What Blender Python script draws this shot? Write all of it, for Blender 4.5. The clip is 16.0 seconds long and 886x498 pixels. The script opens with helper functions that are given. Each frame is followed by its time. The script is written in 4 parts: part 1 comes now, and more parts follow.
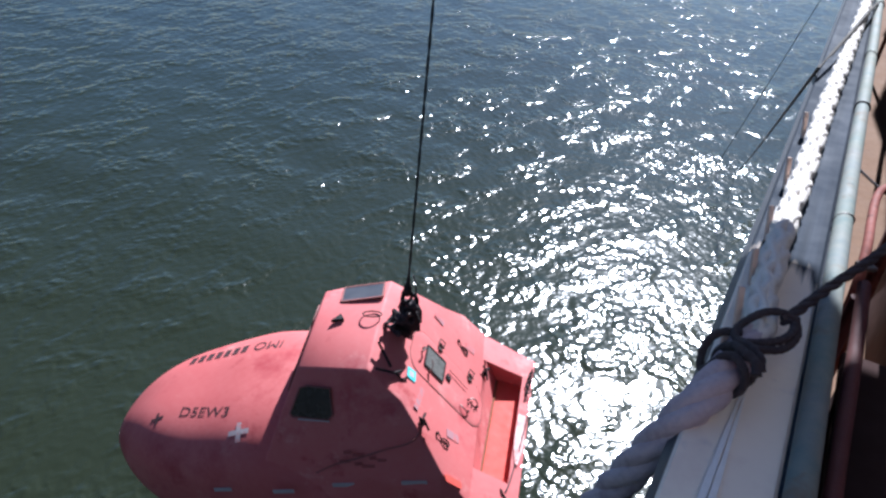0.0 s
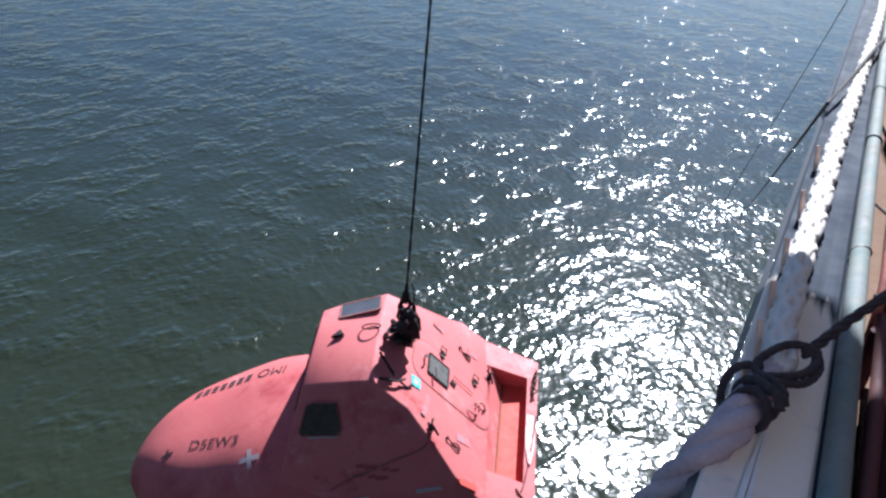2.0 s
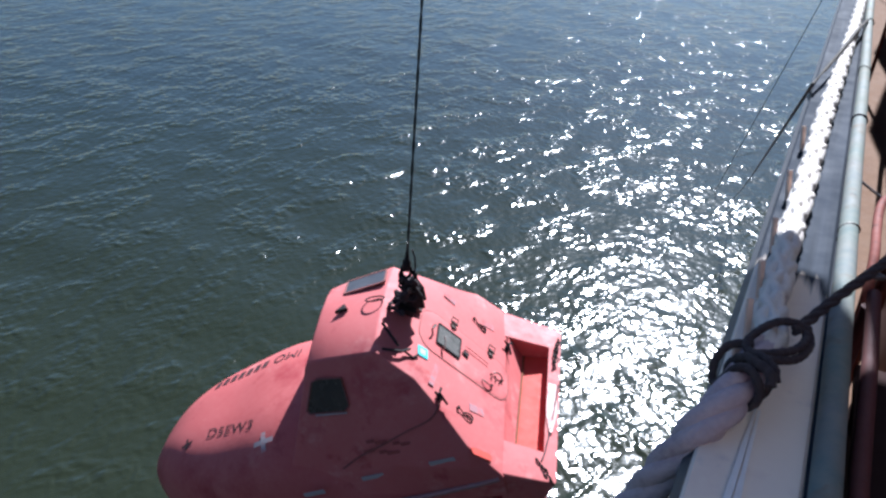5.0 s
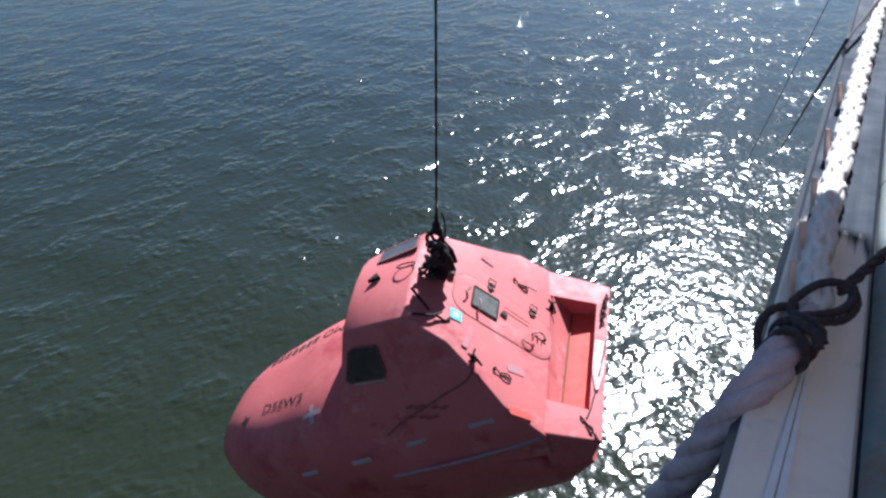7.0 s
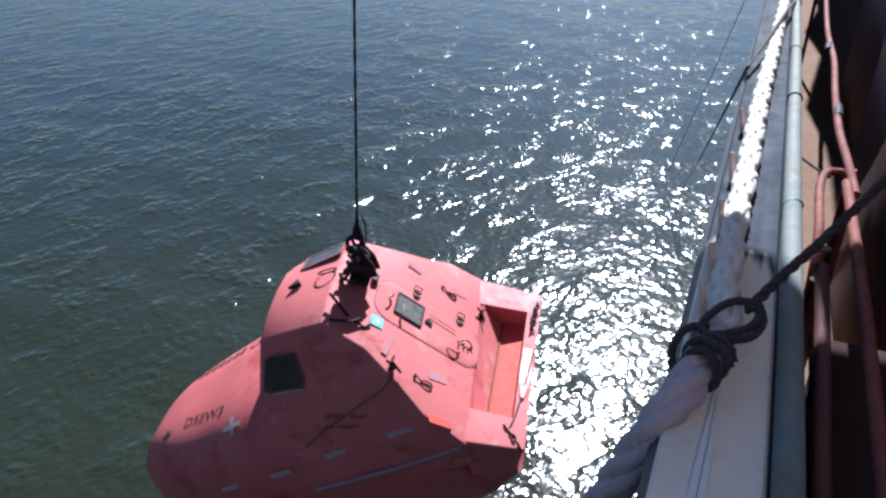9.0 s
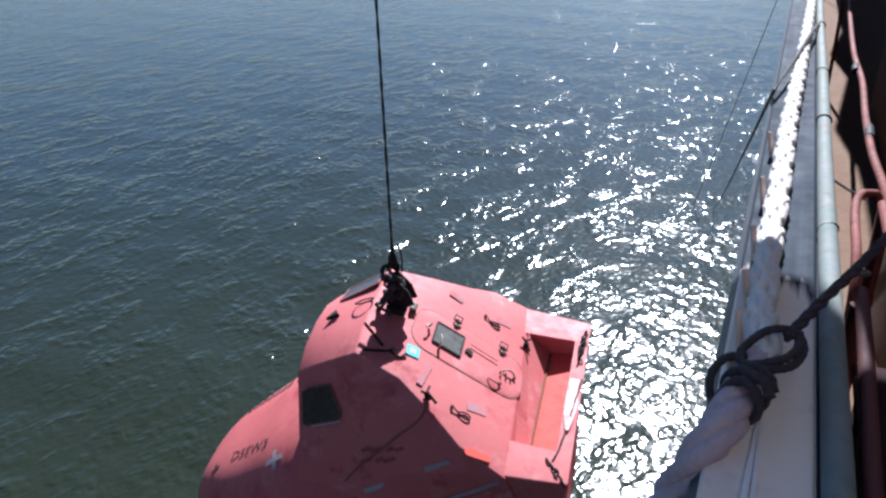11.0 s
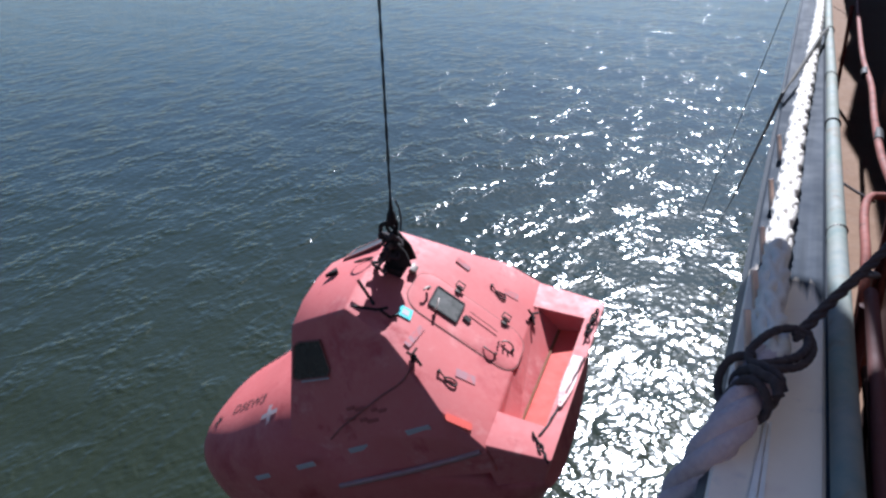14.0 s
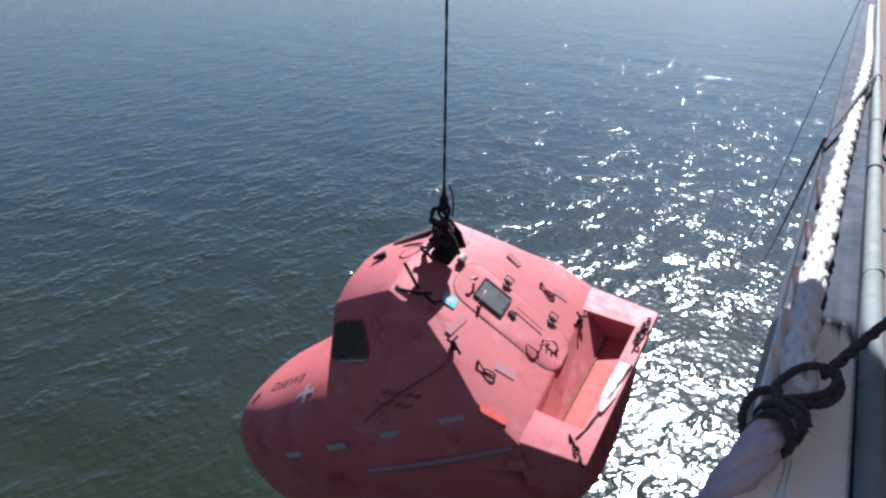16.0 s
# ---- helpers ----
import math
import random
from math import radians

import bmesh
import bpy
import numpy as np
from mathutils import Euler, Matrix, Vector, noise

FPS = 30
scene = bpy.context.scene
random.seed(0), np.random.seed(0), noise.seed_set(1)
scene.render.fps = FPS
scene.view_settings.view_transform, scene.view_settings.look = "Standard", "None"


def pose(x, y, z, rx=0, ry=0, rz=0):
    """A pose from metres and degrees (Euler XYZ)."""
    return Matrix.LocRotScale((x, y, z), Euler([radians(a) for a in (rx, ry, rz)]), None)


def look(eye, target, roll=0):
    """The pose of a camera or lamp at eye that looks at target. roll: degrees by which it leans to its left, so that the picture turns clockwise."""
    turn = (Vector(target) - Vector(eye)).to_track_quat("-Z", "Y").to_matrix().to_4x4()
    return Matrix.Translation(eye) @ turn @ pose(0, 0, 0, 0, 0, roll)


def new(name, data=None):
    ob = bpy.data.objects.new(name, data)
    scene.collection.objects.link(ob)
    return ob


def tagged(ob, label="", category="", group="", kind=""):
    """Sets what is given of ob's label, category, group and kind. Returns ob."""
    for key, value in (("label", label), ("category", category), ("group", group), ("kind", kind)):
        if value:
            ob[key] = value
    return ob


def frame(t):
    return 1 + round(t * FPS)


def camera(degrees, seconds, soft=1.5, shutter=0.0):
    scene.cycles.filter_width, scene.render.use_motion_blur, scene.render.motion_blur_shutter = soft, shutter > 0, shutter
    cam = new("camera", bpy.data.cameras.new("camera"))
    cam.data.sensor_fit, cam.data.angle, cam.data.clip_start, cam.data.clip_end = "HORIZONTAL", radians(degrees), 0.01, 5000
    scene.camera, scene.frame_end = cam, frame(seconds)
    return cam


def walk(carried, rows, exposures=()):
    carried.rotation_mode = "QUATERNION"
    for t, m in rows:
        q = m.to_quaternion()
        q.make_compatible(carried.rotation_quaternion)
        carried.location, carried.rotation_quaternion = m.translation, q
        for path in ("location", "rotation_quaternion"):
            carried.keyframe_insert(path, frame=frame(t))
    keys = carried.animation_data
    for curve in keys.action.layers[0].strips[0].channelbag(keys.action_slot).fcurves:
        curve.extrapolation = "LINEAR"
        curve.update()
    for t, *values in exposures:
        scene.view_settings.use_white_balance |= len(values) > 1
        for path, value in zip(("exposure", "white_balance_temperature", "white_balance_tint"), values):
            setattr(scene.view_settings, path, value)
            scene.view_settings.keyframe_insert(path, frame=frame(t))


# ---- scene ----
# free-fall lifeboat being hoisted off the water beside a ship's rail
EYE_Z = 8.6                      # eye height over the datum
WATER_Z = -1.3
cam = camera(60.29, 16.0, soft=2.6)
EXPO = 1.24
CAM_ROWS = [
    (0.0, pose(-0.021, -0.014, 8.639, 58.82, -5.87, 6.37)),
    (0.5, pose(-0.022, -0.002, 8.637, 59.58, -5.55, 5.52)),
    (1.0, pose(-0.027, -0.002, 8.623, 60.12, -5.71, 6.60)),
    (1.5, pose(-0.023, -0.005, 8.620, 61.26, -5.47, 6.82)),
    (2.0, pose(-0.033, -0.004, 8.617, 61.60, -5.54, 6.80)),
    (2.5, pose(-0.026, -0.002, 8.615, 61.61, -5.60, 6.98)),
    (3.0, pose(-0.027, -0.004, 8.619, 61.58, -5.42, 6.80)),
    (3.5, pose(-0.022, -0.000, 8.609, 62.02, -5.57, 6.68)),
    (4.0, pose(-0.021, -0.011, 8.603, 62.42, -5.68, 6.67)),
    (6.5, pose(-0.008, 0.007, 8.595, 60.01, 0.39, 3.84)),
    (7.0, pose(-0.021, -0.010, 8.592, 60.27, -0.12, 6.10)),
    (7.5, pose(-0.015, 0.003, 8.584, 60.72, -1.00, 3.62)),
    (8.0, pose(-0.017, -0.004, 8.584, 61.65, -1.75, 3.57)),
    (8.5, pose(-0.013, 0.002, 8.585, 60.85, -3.02, 1.98)),
    (9.0, pose(0.000, 0.000, 8.600, 62.25, -1.13, 0.60)),
    (9.5, pose(0.007, 0.011, 8.596, 63.77, 0.93, 1.09)),
    (12.0, pose(0.001, 0.020, 8.579, 65.14, 1.12, 1.99)),
    (12.5, pose(0.004, 0.020, 8.564, 65.37, 0.99, 1.88)),
    (13.0, pose(0.006, 0.021, 8.560, 65.28, 0.93, 1.76)),
    (13.5, pose(0.008, 0.022, 8.569, 65.01, 0.94, 0.97)),
    (14.0, pose(0.001, 0.009, 8.578, 65.32, 1.30, 2.33)),
    (14.5, pose(0.012, -0.012, 8.607, 65.92, 1.85, 2.60)),
    (15.0, pose(0.019, -0.027, 8.602, 67.65, 0.20, 4.30)),
    (15.5, pose(0.009, -0.031, 8.581, 67.39, -0.18, 5.25)),
    (16.0, pose(0.009, -0.034, 8.565, 67.70, -0.59, 5.98)),
]
BOAT_ROWS = [
    (0.0, pose(-0.675, 7.525, 2.157, -6.38, 6.37, 179.48)),
    (0.5, pose(-0.679, 7.589, 2.178, -6.04, 7.17, 180.24)),
    (1.0, pose(-0.694, 7.637, 2.280, -7.17, 9.05, 181.22)),
    (1.5, pose(-0.748, 7.719, 2.311, -6.88, 10.10, 182.53)),
    (2.0, pose(-0.774, 7.790, 2.380, -6.73, 10.79, 182.96)),
    (2.5, pose(-0.796, 7.782, 2.451, -7.72, 11.93, 183.24)),
    (3.0, pose(-0.777, 7.810, 2.493, -6.35, 12.61, 183.40)),
    (3.5, pose(-0.713, 7.768, 2.616, -7.25, 13.54, 182.11)),
    (4.0, pose(-0.669, 7.786, 2.709, -7.04, 13.98, 181.16)),
    (6.5, pose(-0.566, 7.611, 3.050, -6.96, 18.18, 176.25)),
    (7.0, pose(-0.601, 7.716, 3.128, -7.56, 18.93, 175.39)),
    (7.5, pose(-0.649, 7.735, 3.207, -7.83, 19.07, 174.74)),
    (8.0, pose(-0.657, 7.753, 3.266, -7.98, 19.69, 174.00)),
    (8.5, pose(-0.677, 7.727, 3.319, -7.73, 19.82, 173.02)),
    (9.0, pose(-0.658, 7.696, 3.426, -7.78, 19.04, 171.59)),
    (9.5, pose(-0.563, 7.665, 3.473, -7.93, 20.12, 170.69)),
    (12.0, pose(-0.524, 7.603, 3.750, -7.99, 20.48, 165.26)),
    (12.5, pose(-0.585, 7.643, 3.889, -8.47, 19.93, 163.95)),
    (13.0, pose(-0.641, 7.682, 3.959, -8.83, 19.92, 162.92)),
    (13.5, pose(-0.647, 7.658, 4.027, -8.39, 19.59, 162.13)),
    (14.0, pose(-0.612, 7.619, 4.101, -8.41, 19.72, 161.21)),
    (14.5, pose(-0.526, 7.622, 4.187, -8.41, 19.77, 160.38)),
    (15.0, pose(-0.477, 7.611, 4.323, -8.72, 19.33, 159.54)),
    (15.5, pose(-0.464, 7.622, 4.468, -9.14, 18.91, 158.69)),
    (16.0, pose(-0.450, 7.639, 4.578, -9.05, 18.52, 158.51)),
]
WIRE_ROWS = [
    (0.0, pose(-0.741, 7.360, 3.555, 0.03, -0.27, 0)),
    (0.5, pose(-0.752, 7.434, 3.577, 0.02, -0.15, 0)),
    (1.0, pose(-0.809, 7.454, 3.674, 0.03, -0.28, 0)),
    (1.5, pose(-0.888, 7.539, 3.706, 0.04, -0.35, 0)),
    (2.0, pose(-0.915, 7.615, 3.775, 0.02, -0.17, 0)),
    (2.5, pose(-0.955, 7.581, 3.841, -0.01, 0.08, 0)),
    (3.0, pose(-0.957, 7.641, 3.885, -0.02, 0.13, 0)),
    (3.5, pose(-0.910, 7.580, 4.003, -0.02, 0.13, 0)),
    (4.0, pose(-0.869, 7.608, 4.096, -0.03, 0.23, 0)),
    (6.5, pose(-0.850, 7.458, 4.422, -0.02, 0.22, 0)),
    (7.0, pose(-0.897, 7.555, 4.495, -0.00, 0.01, 0)),
    (7.5, pose(-0.941, 7.572, 4.572, 0.01, -0.08, 0)),
    (8.0, pose(-0.960, 7.593, 4.627, 0.02, -0.15, 0)),
    (8.5, pose(-0.983, 7.579, 4.680, -0.04, 0.36, 0)),
    (9.0, pose(-0.957, 7.551, 4.791, -0.14, 1.23, 0)),
    (9.5, pose(-0.893, 7.525, 4.832, -0.07, 0.57, 0)),
    (12.0, pose(-0.853, 7.499, 5.108, 0.07, -0.57, 0)),
    (12.5, pose(-0.909, 7.531, 5.247, 0.03, -0.26, 0)),
    (13.0, pose(-0.966, 7.569, 5.317, 0.02, -0.12, 0)),
    (13.5, pose(-0.961, 7.558, 5.387, 0.02, -0.13, 0)),
    (14.0, pose(-0.928, 7.525, 5.461, 0.01, -0.09, 0)),
    (14.5, pose(-0.853, 7.533, 5.546, 0.04, -0.36, 0)),
    (15.0, pose(-0.784, 7.517, 5.684, 0.03, -0.28, 0)),
    (15.5, pose(-0.774, 7.519, 5.830, -0.01, 0.06, 0)),
    (16.0, pose(-0.747, 7.536, 5.942, -0.01, 0.14, 0)),
]

walk(cam, CAM_ROWS, exposures=[(0.0, EXPO + 0.04, 5400, 12), (2.0, EXPO + 0.12, 5400, 12), (4.2, EXPO + 0.10, 5400, 12), (6.5, EXPO + 0.03, 5400, 12), (16.0, EXPO + 0.03, 5400, 12)])

# ---- light ----
SUN_AZ, SUN_EL = radians(14.5), radians(39.0)
world = bpy.data.worlds.new("sky")
scene.world = world
world.use_nodes = True
wt = world.node_tree
sky = wt.nodes.new("ShaderNodeTexSky")
sky.sky_type = 'NISHITA'
sky.sun_disc = False
sky.sun_elevation, sky.sun_rotation = SUN_EL, SUN_AZ
sky.air_density, sky.dust_density, sky.ozone_density = 1.0, 0.3, 4.5
wt.links.new(sky.outputs[0], wt.nodes["Background"].inputs[0])
wt.nodes["Background"].inputs[1].default_value = 0.034
sun_dir = Vector((math.sin(SUN_AZ) * math.cos(SUN_EL), math.cos(SUN_AZ) * math.cos(SUN_EL), math.sin(SUN_EL)))
lamp = bpy.data.lights.new("sun", 'SUN')
lamp.energy, lamp.angle, lamp.color = 5.0, radians(0.53), (1.0, 0.95, 0.88)
sun = new("sun", lamp)
sun.matrix_world = look(sun_dir * 60, (0, 0, 0))


# ---- materials ----
def mat(name, base, rough=0.5, metal=0.0, grain=None, stain=None, bump=None, spec=0.5):
    """base colour; grain: (scale, amount, colour); stain: (scale, colour, cover); bump: (scale, depth)."""
    m = bpy.data.materials.new(name)
    m.use_nodes = True
    nt = m.node_tree
    p = nt.nodes["Principled BSDF"]
    p.inputs["Roughness"].default_value = rough
    p.inputs["Metallic"].default_value = metal
    p.inputs["Specular IOR Level"].default_value = spec
    tc = nt.nodes.new("ShaderNodeTexCoord")

    def noise_of(scale, detail=6.0, rough_n=0.6):
        n = nt.nodes.new("ShaderNodeTexNoise")
        n.inputs["Scale"].default_value, n.inputs["Detail"].default_value, n.inputs["Roughness"].default_value = scale, detail, rough_n
        nt.links.new(tc.outputs["Object"], n.inputs["Vector"])
        return n.outputs["Fac"]

    def ramp(fac, lo, hi, a=0.0, b=1.0):
        r = nt.nodes.new("ShaderNodeMapRange")
        r.inputs["From Min"].default_value, r.inputs["From Max"].default_value = lo, hi
        r.inputs["To Min"].default_value, r.inputs["To Max"].default_value = a, b
        nt.links.new(fac, r.inputs["Value"])
        return r.outputs["Result"]

    def mix(fac, a, b):
        x = nt.nodes.new("ShaderNodeMix")
        x.data_type = 'RGBA'
        nt.links.new(fac, x.inputs[0])
        for sock, v in ((x.inputs[6], a), (x.inputs[7], b)):
            if isinstance(v, tuple):
                sock.default_value = (*v, 1)
            else:
                nt.links.new(v, sock)
        return x.outputs[2]

    col = base
    if grain:
        for sc, amt, c in (grain if isinstance(grain, list) else [grain]):
            col = mix(ramp(noise_of(sc), 0.35, 0.7, 0.0, amt), col, c)
    if stain:
        for sc, c, cover in (stain if isinstance(stain, list) else [stain]):
            col = mix(ramp(noise_of(sc, 8.0, 0.65), 1 - cover, 1.12 - cover, 0.0, 0.85), col, c)
    if isinstance(col, tuple):
        p.inputs["Base Color"].default_value = (*col, 1)
    else:
        nt.links.new(col, p.inputs["Base Color"])
    if grain:
        nt.links.new(ramp(noise_of(9.0), 0.3, 0.7, max(0.02, rough - 0.08), min(1, rough + 0.1)), p.inputs["Roughness"])
    if bump:
        b = nt.nodes.new("ShaderNodeBump")
        b.inputs["Strength"].default_value, b.inputs["Distance"].default_value = 1.0, bump[1]
        nt.links.new(noise_of(bump[0]), b.inputs["Height"])
        nt.links.new(b.outputs[0], p.inputs["Normal"])
    return m


def water_material():
    """Murky green water: short ripples in the bump, gathered into patches, under a faint rough gloss from the finest ones."""
    m = bpy.data.materials.new("harbour water")
    m.use_nodes = True
    nt = m.node_tree
    p = nt.nodes["Principled BSDF"]
    p.inputs["Base Color"].default_value = (0.0165, 0.0210, 0.0098, 1)
    p.inputs["Roughness"].default_value = 0.108
    p.inputs["IOR"].default_value = 1.33
    p.inputs["Specular IOR Level"].default_value = 0.80
    p.inputs["Coat Weight"].default_value = 0.016
    p.inputs["Coat Roughness"].default_value = 0.55
    p.inputs["Coat IOR"].default_value = 1.33
    tc = nt.nodes.new("ShaderNodeTexCoord")

    def ripple(sc, stretch, turn, detail, distortion=0.3):
        mp = nt.nodes.new("ShaderNodeMapping")
        mp.vector_type = 'TEXTURE'
        mp.inputs["Rotation"].default_value = (0, 0, radians(turn))
        mp.inputs["Scale"].default_value = (stretch, 1, 1)
        nt.links.new(tc.outputs["Object"], mp.inputs["Vector"])
        n = nt.nodes.new("ShaderNodeTexNoise")
        n.inputs["Scale"].default_value, n.inputs["Detail"].default_value = sc, detail
        n.inputs["Roughness"].default_value, n.inputs["Distortion"].default_value = 0.45, distortion
        nt.links.new(mp.outputs[0], n.inputs["Vector"])
        return n.outputs["Fac"]

    def math_of(op, x, y):
        k = nt.nodes.new("ShaderNodeMath")
        k.operation = op
        for sock, v in zip(k.inputs, (x, y)):
            if isinstance(v, float):
                sock.default_value = v
            else:
                nt.links.new(v, sock)
        return k.outputs[0]

    # patches where a breath of wind roughens the surface
    patch = nt.nodes.new("ShaderNodeMapRange")
    patch.inputs["From Min"].default_value, patch.inputs["From Max"].default_value = 0.46, 0.76
    patch.inputs["To Min"].default_value, patch.inputs["To Max"].default_value = 0.60, 2.1
    nt.links.new(ripple(1.1, 1.5, 60, 2.0, 0.6), patch.inputs["Value"])
    total = None
    # (scale, stretch along the crests, turn, height in metres, detail, gathered into patches)
    for sc, stretch, turn, amp, detail, gathered in RIPPLES:
        h = math_of('MULTIPLY', ripple(sc, stretch, turn, detail), amp)
        if gathered:
            h = math_of('MULTIPLY', h, patch.outputs["Result"])
        total = h if total is None else math_of('ADD', total, h)
    b = nt.nodes.new("ShaderNodeBump")
    b.inputs["Strength"].default_value, b.inputs["Distance"].default_value = 1.0, 1.0
    nt.links.new(total, b.inputs["Height"])
    nt.links.new(b.outputs[0], p.inputs["Normal"])
    return m


RIPPLES = ((0.5, 2.2, 74, 0.026, 1.5, False), (1.5, 1.9, 76, 0.029, 1.0, False), (5.0, 1.5, 112, 0.0300, 0.5, True), (7.0, 1.5, 40, 0.0170, 0.0, True), (12.0, 1.4, 95, 0.0056, 0.0, True))
M_WATER = water_material()
M_RED = mat("sun-faded red glass fibre", (0.545, 0.142, 0.138), 0.62, grain=[(0.9, 0.6, (0.60, 0.215, 0.205)), (14, 0.35, (0.54, 0.11, 0.105))],
            stain=[(1.7, (0.66, 0.30, 0.28), 0.44), (2.2, (0.36, 0.045, 0.05), 0.41), (0.8, (0.42, 0.065, 0.075), 0.44), (7.5, (0.50, 0.10, 0.095), 0.35)], bump=(22, 0.0012), spec=0.22)
# hull red: stained and redder than the house, also darkened to imitate shade
M_HULLRED = mat("weathered red hull gel coat darkened for shade", (0.50, 0.118, 0.113), 0.62, grain=[(0.9, 0.6, (0.56, 0.18, 0.17)), (14, 0.35, (0.46, 0.085, 0.085))],
                stain=[(1.7, (0.58, 0.22, 0.20), 0.40), (1.3, (0.30, 0.032, 0.040), 0.44), (0.8, (0.36, 0.050, 0.058), 0.46), (7.5, (0.44, 0.080, 0.078), 0.36)], bump=(22, 0.0012), spec=0.22)
M_RED2 = mat("bright red gel coat", (0.60, 0.095, 0.07), 0.65, grain=(6, 0.4, (0.48, 0.05, 0.04)), stain=(4, (0.62, 0.24, 0.18), 0.36), bump=(18, 0.001), spec=0.2)
M_SCUFF = mat("darker rubbed red", (0.46, 0.085, 0.085), 0.6, grain=(18, 0.7, (0.56, 0.14, 0.135)), stain=(12, (0.60, 0.17, 0.165), 0.45))
M_RIM_GLINT = mat("worn pale step edge with painted highlight", (0.72, 0.50, 0.46), 0.6, grain=(9, 0.8, (0.66, 0.30, 0.28)), stain=[(3.5, (0.62, 0.19, 0.18), 0.50), (14, (0.60, 0.22, 0.20), 0.45)], bump=(30, 0.001))
M_BLACK = mat("black fittings", (0.016, 0.014, 0.015), 0.7, spec=0.2, grain=(20, 0.5, (0.035, 0.028, 0.026)), bump=(40, 0.001))
M_STEEL = mat("tarnished steel", (0.17, 0.15, 0.14), 0.45, 0.6, grain=(25, 0.6, (0.10, 0.05, 0.03)), bump=(50, 0.0006))
M_RUST = mat("rusted steel", (0.22, 0.085, 0.03), 0.8, grain=(30, 0.7, (0.10, 0.035, 0.015)), bump=(60, 0.002))
M_SEAL = mat("dirty rubber seal", (0.24, 0.085, 0.075), 0.75, grain=(30, 0.5, (0.25, 0.08, 0.07)))
# the brown patches in this glass are painted reflections
M_GLASS = mat("dark window glass", (0.030, 0.018, 0.015), 0.25, grain=(3, 0.7, (0.075, 0.050, 0.036)))
M_GLASS2 = mat("milky hatch glass", (0.13, 0.13, 0.12), 0.25, grain=(8, 0.7, (0.18, 0.165, 0.155)), stain=(5, (0.05, 0.05, 0.045), 0.45))
M_PANE = mat("dusty dark pane", (0.050, 0.052, 0.062), 0.35, grain=(6, 0.7, (0.085, 0.085, 0.095)), stain=(4, (0.12, 0.11, 0.115), 0.40), spec=0.3)
M_TAPE = mat("grey reflective tape", (0.47, 0.43, 0.45), 0.6, grain=(25, 0.6, (0.40, 0.34, 0.36)), stain=(11, (0.50, 0.25, 0.24), 0.40))
M_TAPE2 = mat("worn tape with the red showing through", (0.37, 0.215, 0.235), 0.7, grain=(25, 0.6, (0.44, 0.19, 0.20)), stain=(9, (0.55, 0.155, 0.15), 0.54), spec=0.15)
M_CROSS = mat("grey painted mark", (0.42, 0.36, 0.37), 0.65, grain=(25, 0.6, (0.36, 0.28, 0.29)), stain=(16, (0.58, 0.19, 0.185), 0.46))
M_STRAKE = mat("dull grey-red moulding", (0.34, 0.21, 0.22), 0.5, grain=(8, 0.6, (0.36, 0.10, 0.10)))
M_TEAL = mat("turquoise sticker", (0.09, 0.60, 0.62), 0.4, grain=(60, 0.5, (0.25, 0.68, 0.70)))
M_FADED = mat("faded dark red lettering", (0.30, 0.065, 0.065), 0.6, grain=(30, 0.6, (0.40, 0.09, 0.085)), stain=(18, (0.42, 0.09, 0.085), 0.42))
M_LETTER = mat("black lettering", (0.035, 0.016, 0.016), 0.55, grain=(30, 0.4, (0.11, 0.03, 0.03)))
M_WIRE = mat("greased wire rope", (0.010, 0.013, 0.014), 0.5, grain=(60, 0.5, (0.03, 0.03, 0.03)), bump=(90, 0.002))
M_ROPE = mat("white polyester mooring rope", (0.70, 0.645, 0.585), 0.9, grain=[(14, 0.5, (0.57, 0.52, 0.47)), (90, 0.5, (0.76, 0.705, 0.64))], stain=(3, (0.50, 0.46, 0.43), 0.38), bump=(140, 0.003))
M_ROPE2 = mat("worn splice of the rope greyed for shade", (0.47, 0.40, 0.43), 0.95, grain=[(9, 0.7, (0.36, 0.29, 0.33)), (70, 0.6, (0.58, 0.50, 0.52))], stain=(6, (0.25, 0.19, 0.21), 0.42), bump=(120, 0.004), spec=0.1)
M_FLAKE = mat("flaking white paint", (0.80, 0.78, 0.75), 0.7, grain=(20, 0.6, (0.66, 0.62, 0.58)), stain=(24, (0.35, 0.32, 0.30), 0.38))
M_CORD = mat("tarred dark cord", (0.035, 0.027, 0.030), 0.9, grain=(80, 0.6, (0.075, 0.055, 0.055)), bump=(150, 0.004))
M_LINE = mat("thin mooring line", (0.050, 0.043, 0.034), 0.9, grain=(60, 0.5, (0.085, 0.07, 0.055)))
M_BLUE = mat("dark blue-grey deck paint", (0.060, 0.068, 0.085), 0.85, grain=[(2.5, 0.6, (0.05, 0.06, 0.085)), (30, 0.4, (0.11, 0.11, 0.11))], stain=(5, (0.10, 0.09, 0.085), 0.36), bump=(35, 0.0016), spec=0.08)
M_PIPE = mat("chipped pale paint on pipe", (0.20, 0.21, 0.205), 0.75, grain=[(3, 0.9, (0.20, 0.19, 0.115)), (6, 0.7, (0.11, 0.185, 0.20)), (22, 0.5, (0.28, 0.27, 0.22))], stain=[(10, (0.19, 0.15, 0.11), 0.45), (31, (0.06, 0.05, 0.045), 0.36)], bump=(30, 0.001), spec=0.2)
M_DECK = mat("sun-baked oxide deck paint", (0.18, 0.115, 0.078), 0.9, grain=[(2, 0.7, (0.16, 0.095, 0.062)), (25, 0.5, (0.24, 0.155, 0.105))], stain=(5, (0.13, 0.07, 0.05), 0.38), bump=(40, 0.002), spec=0.1)
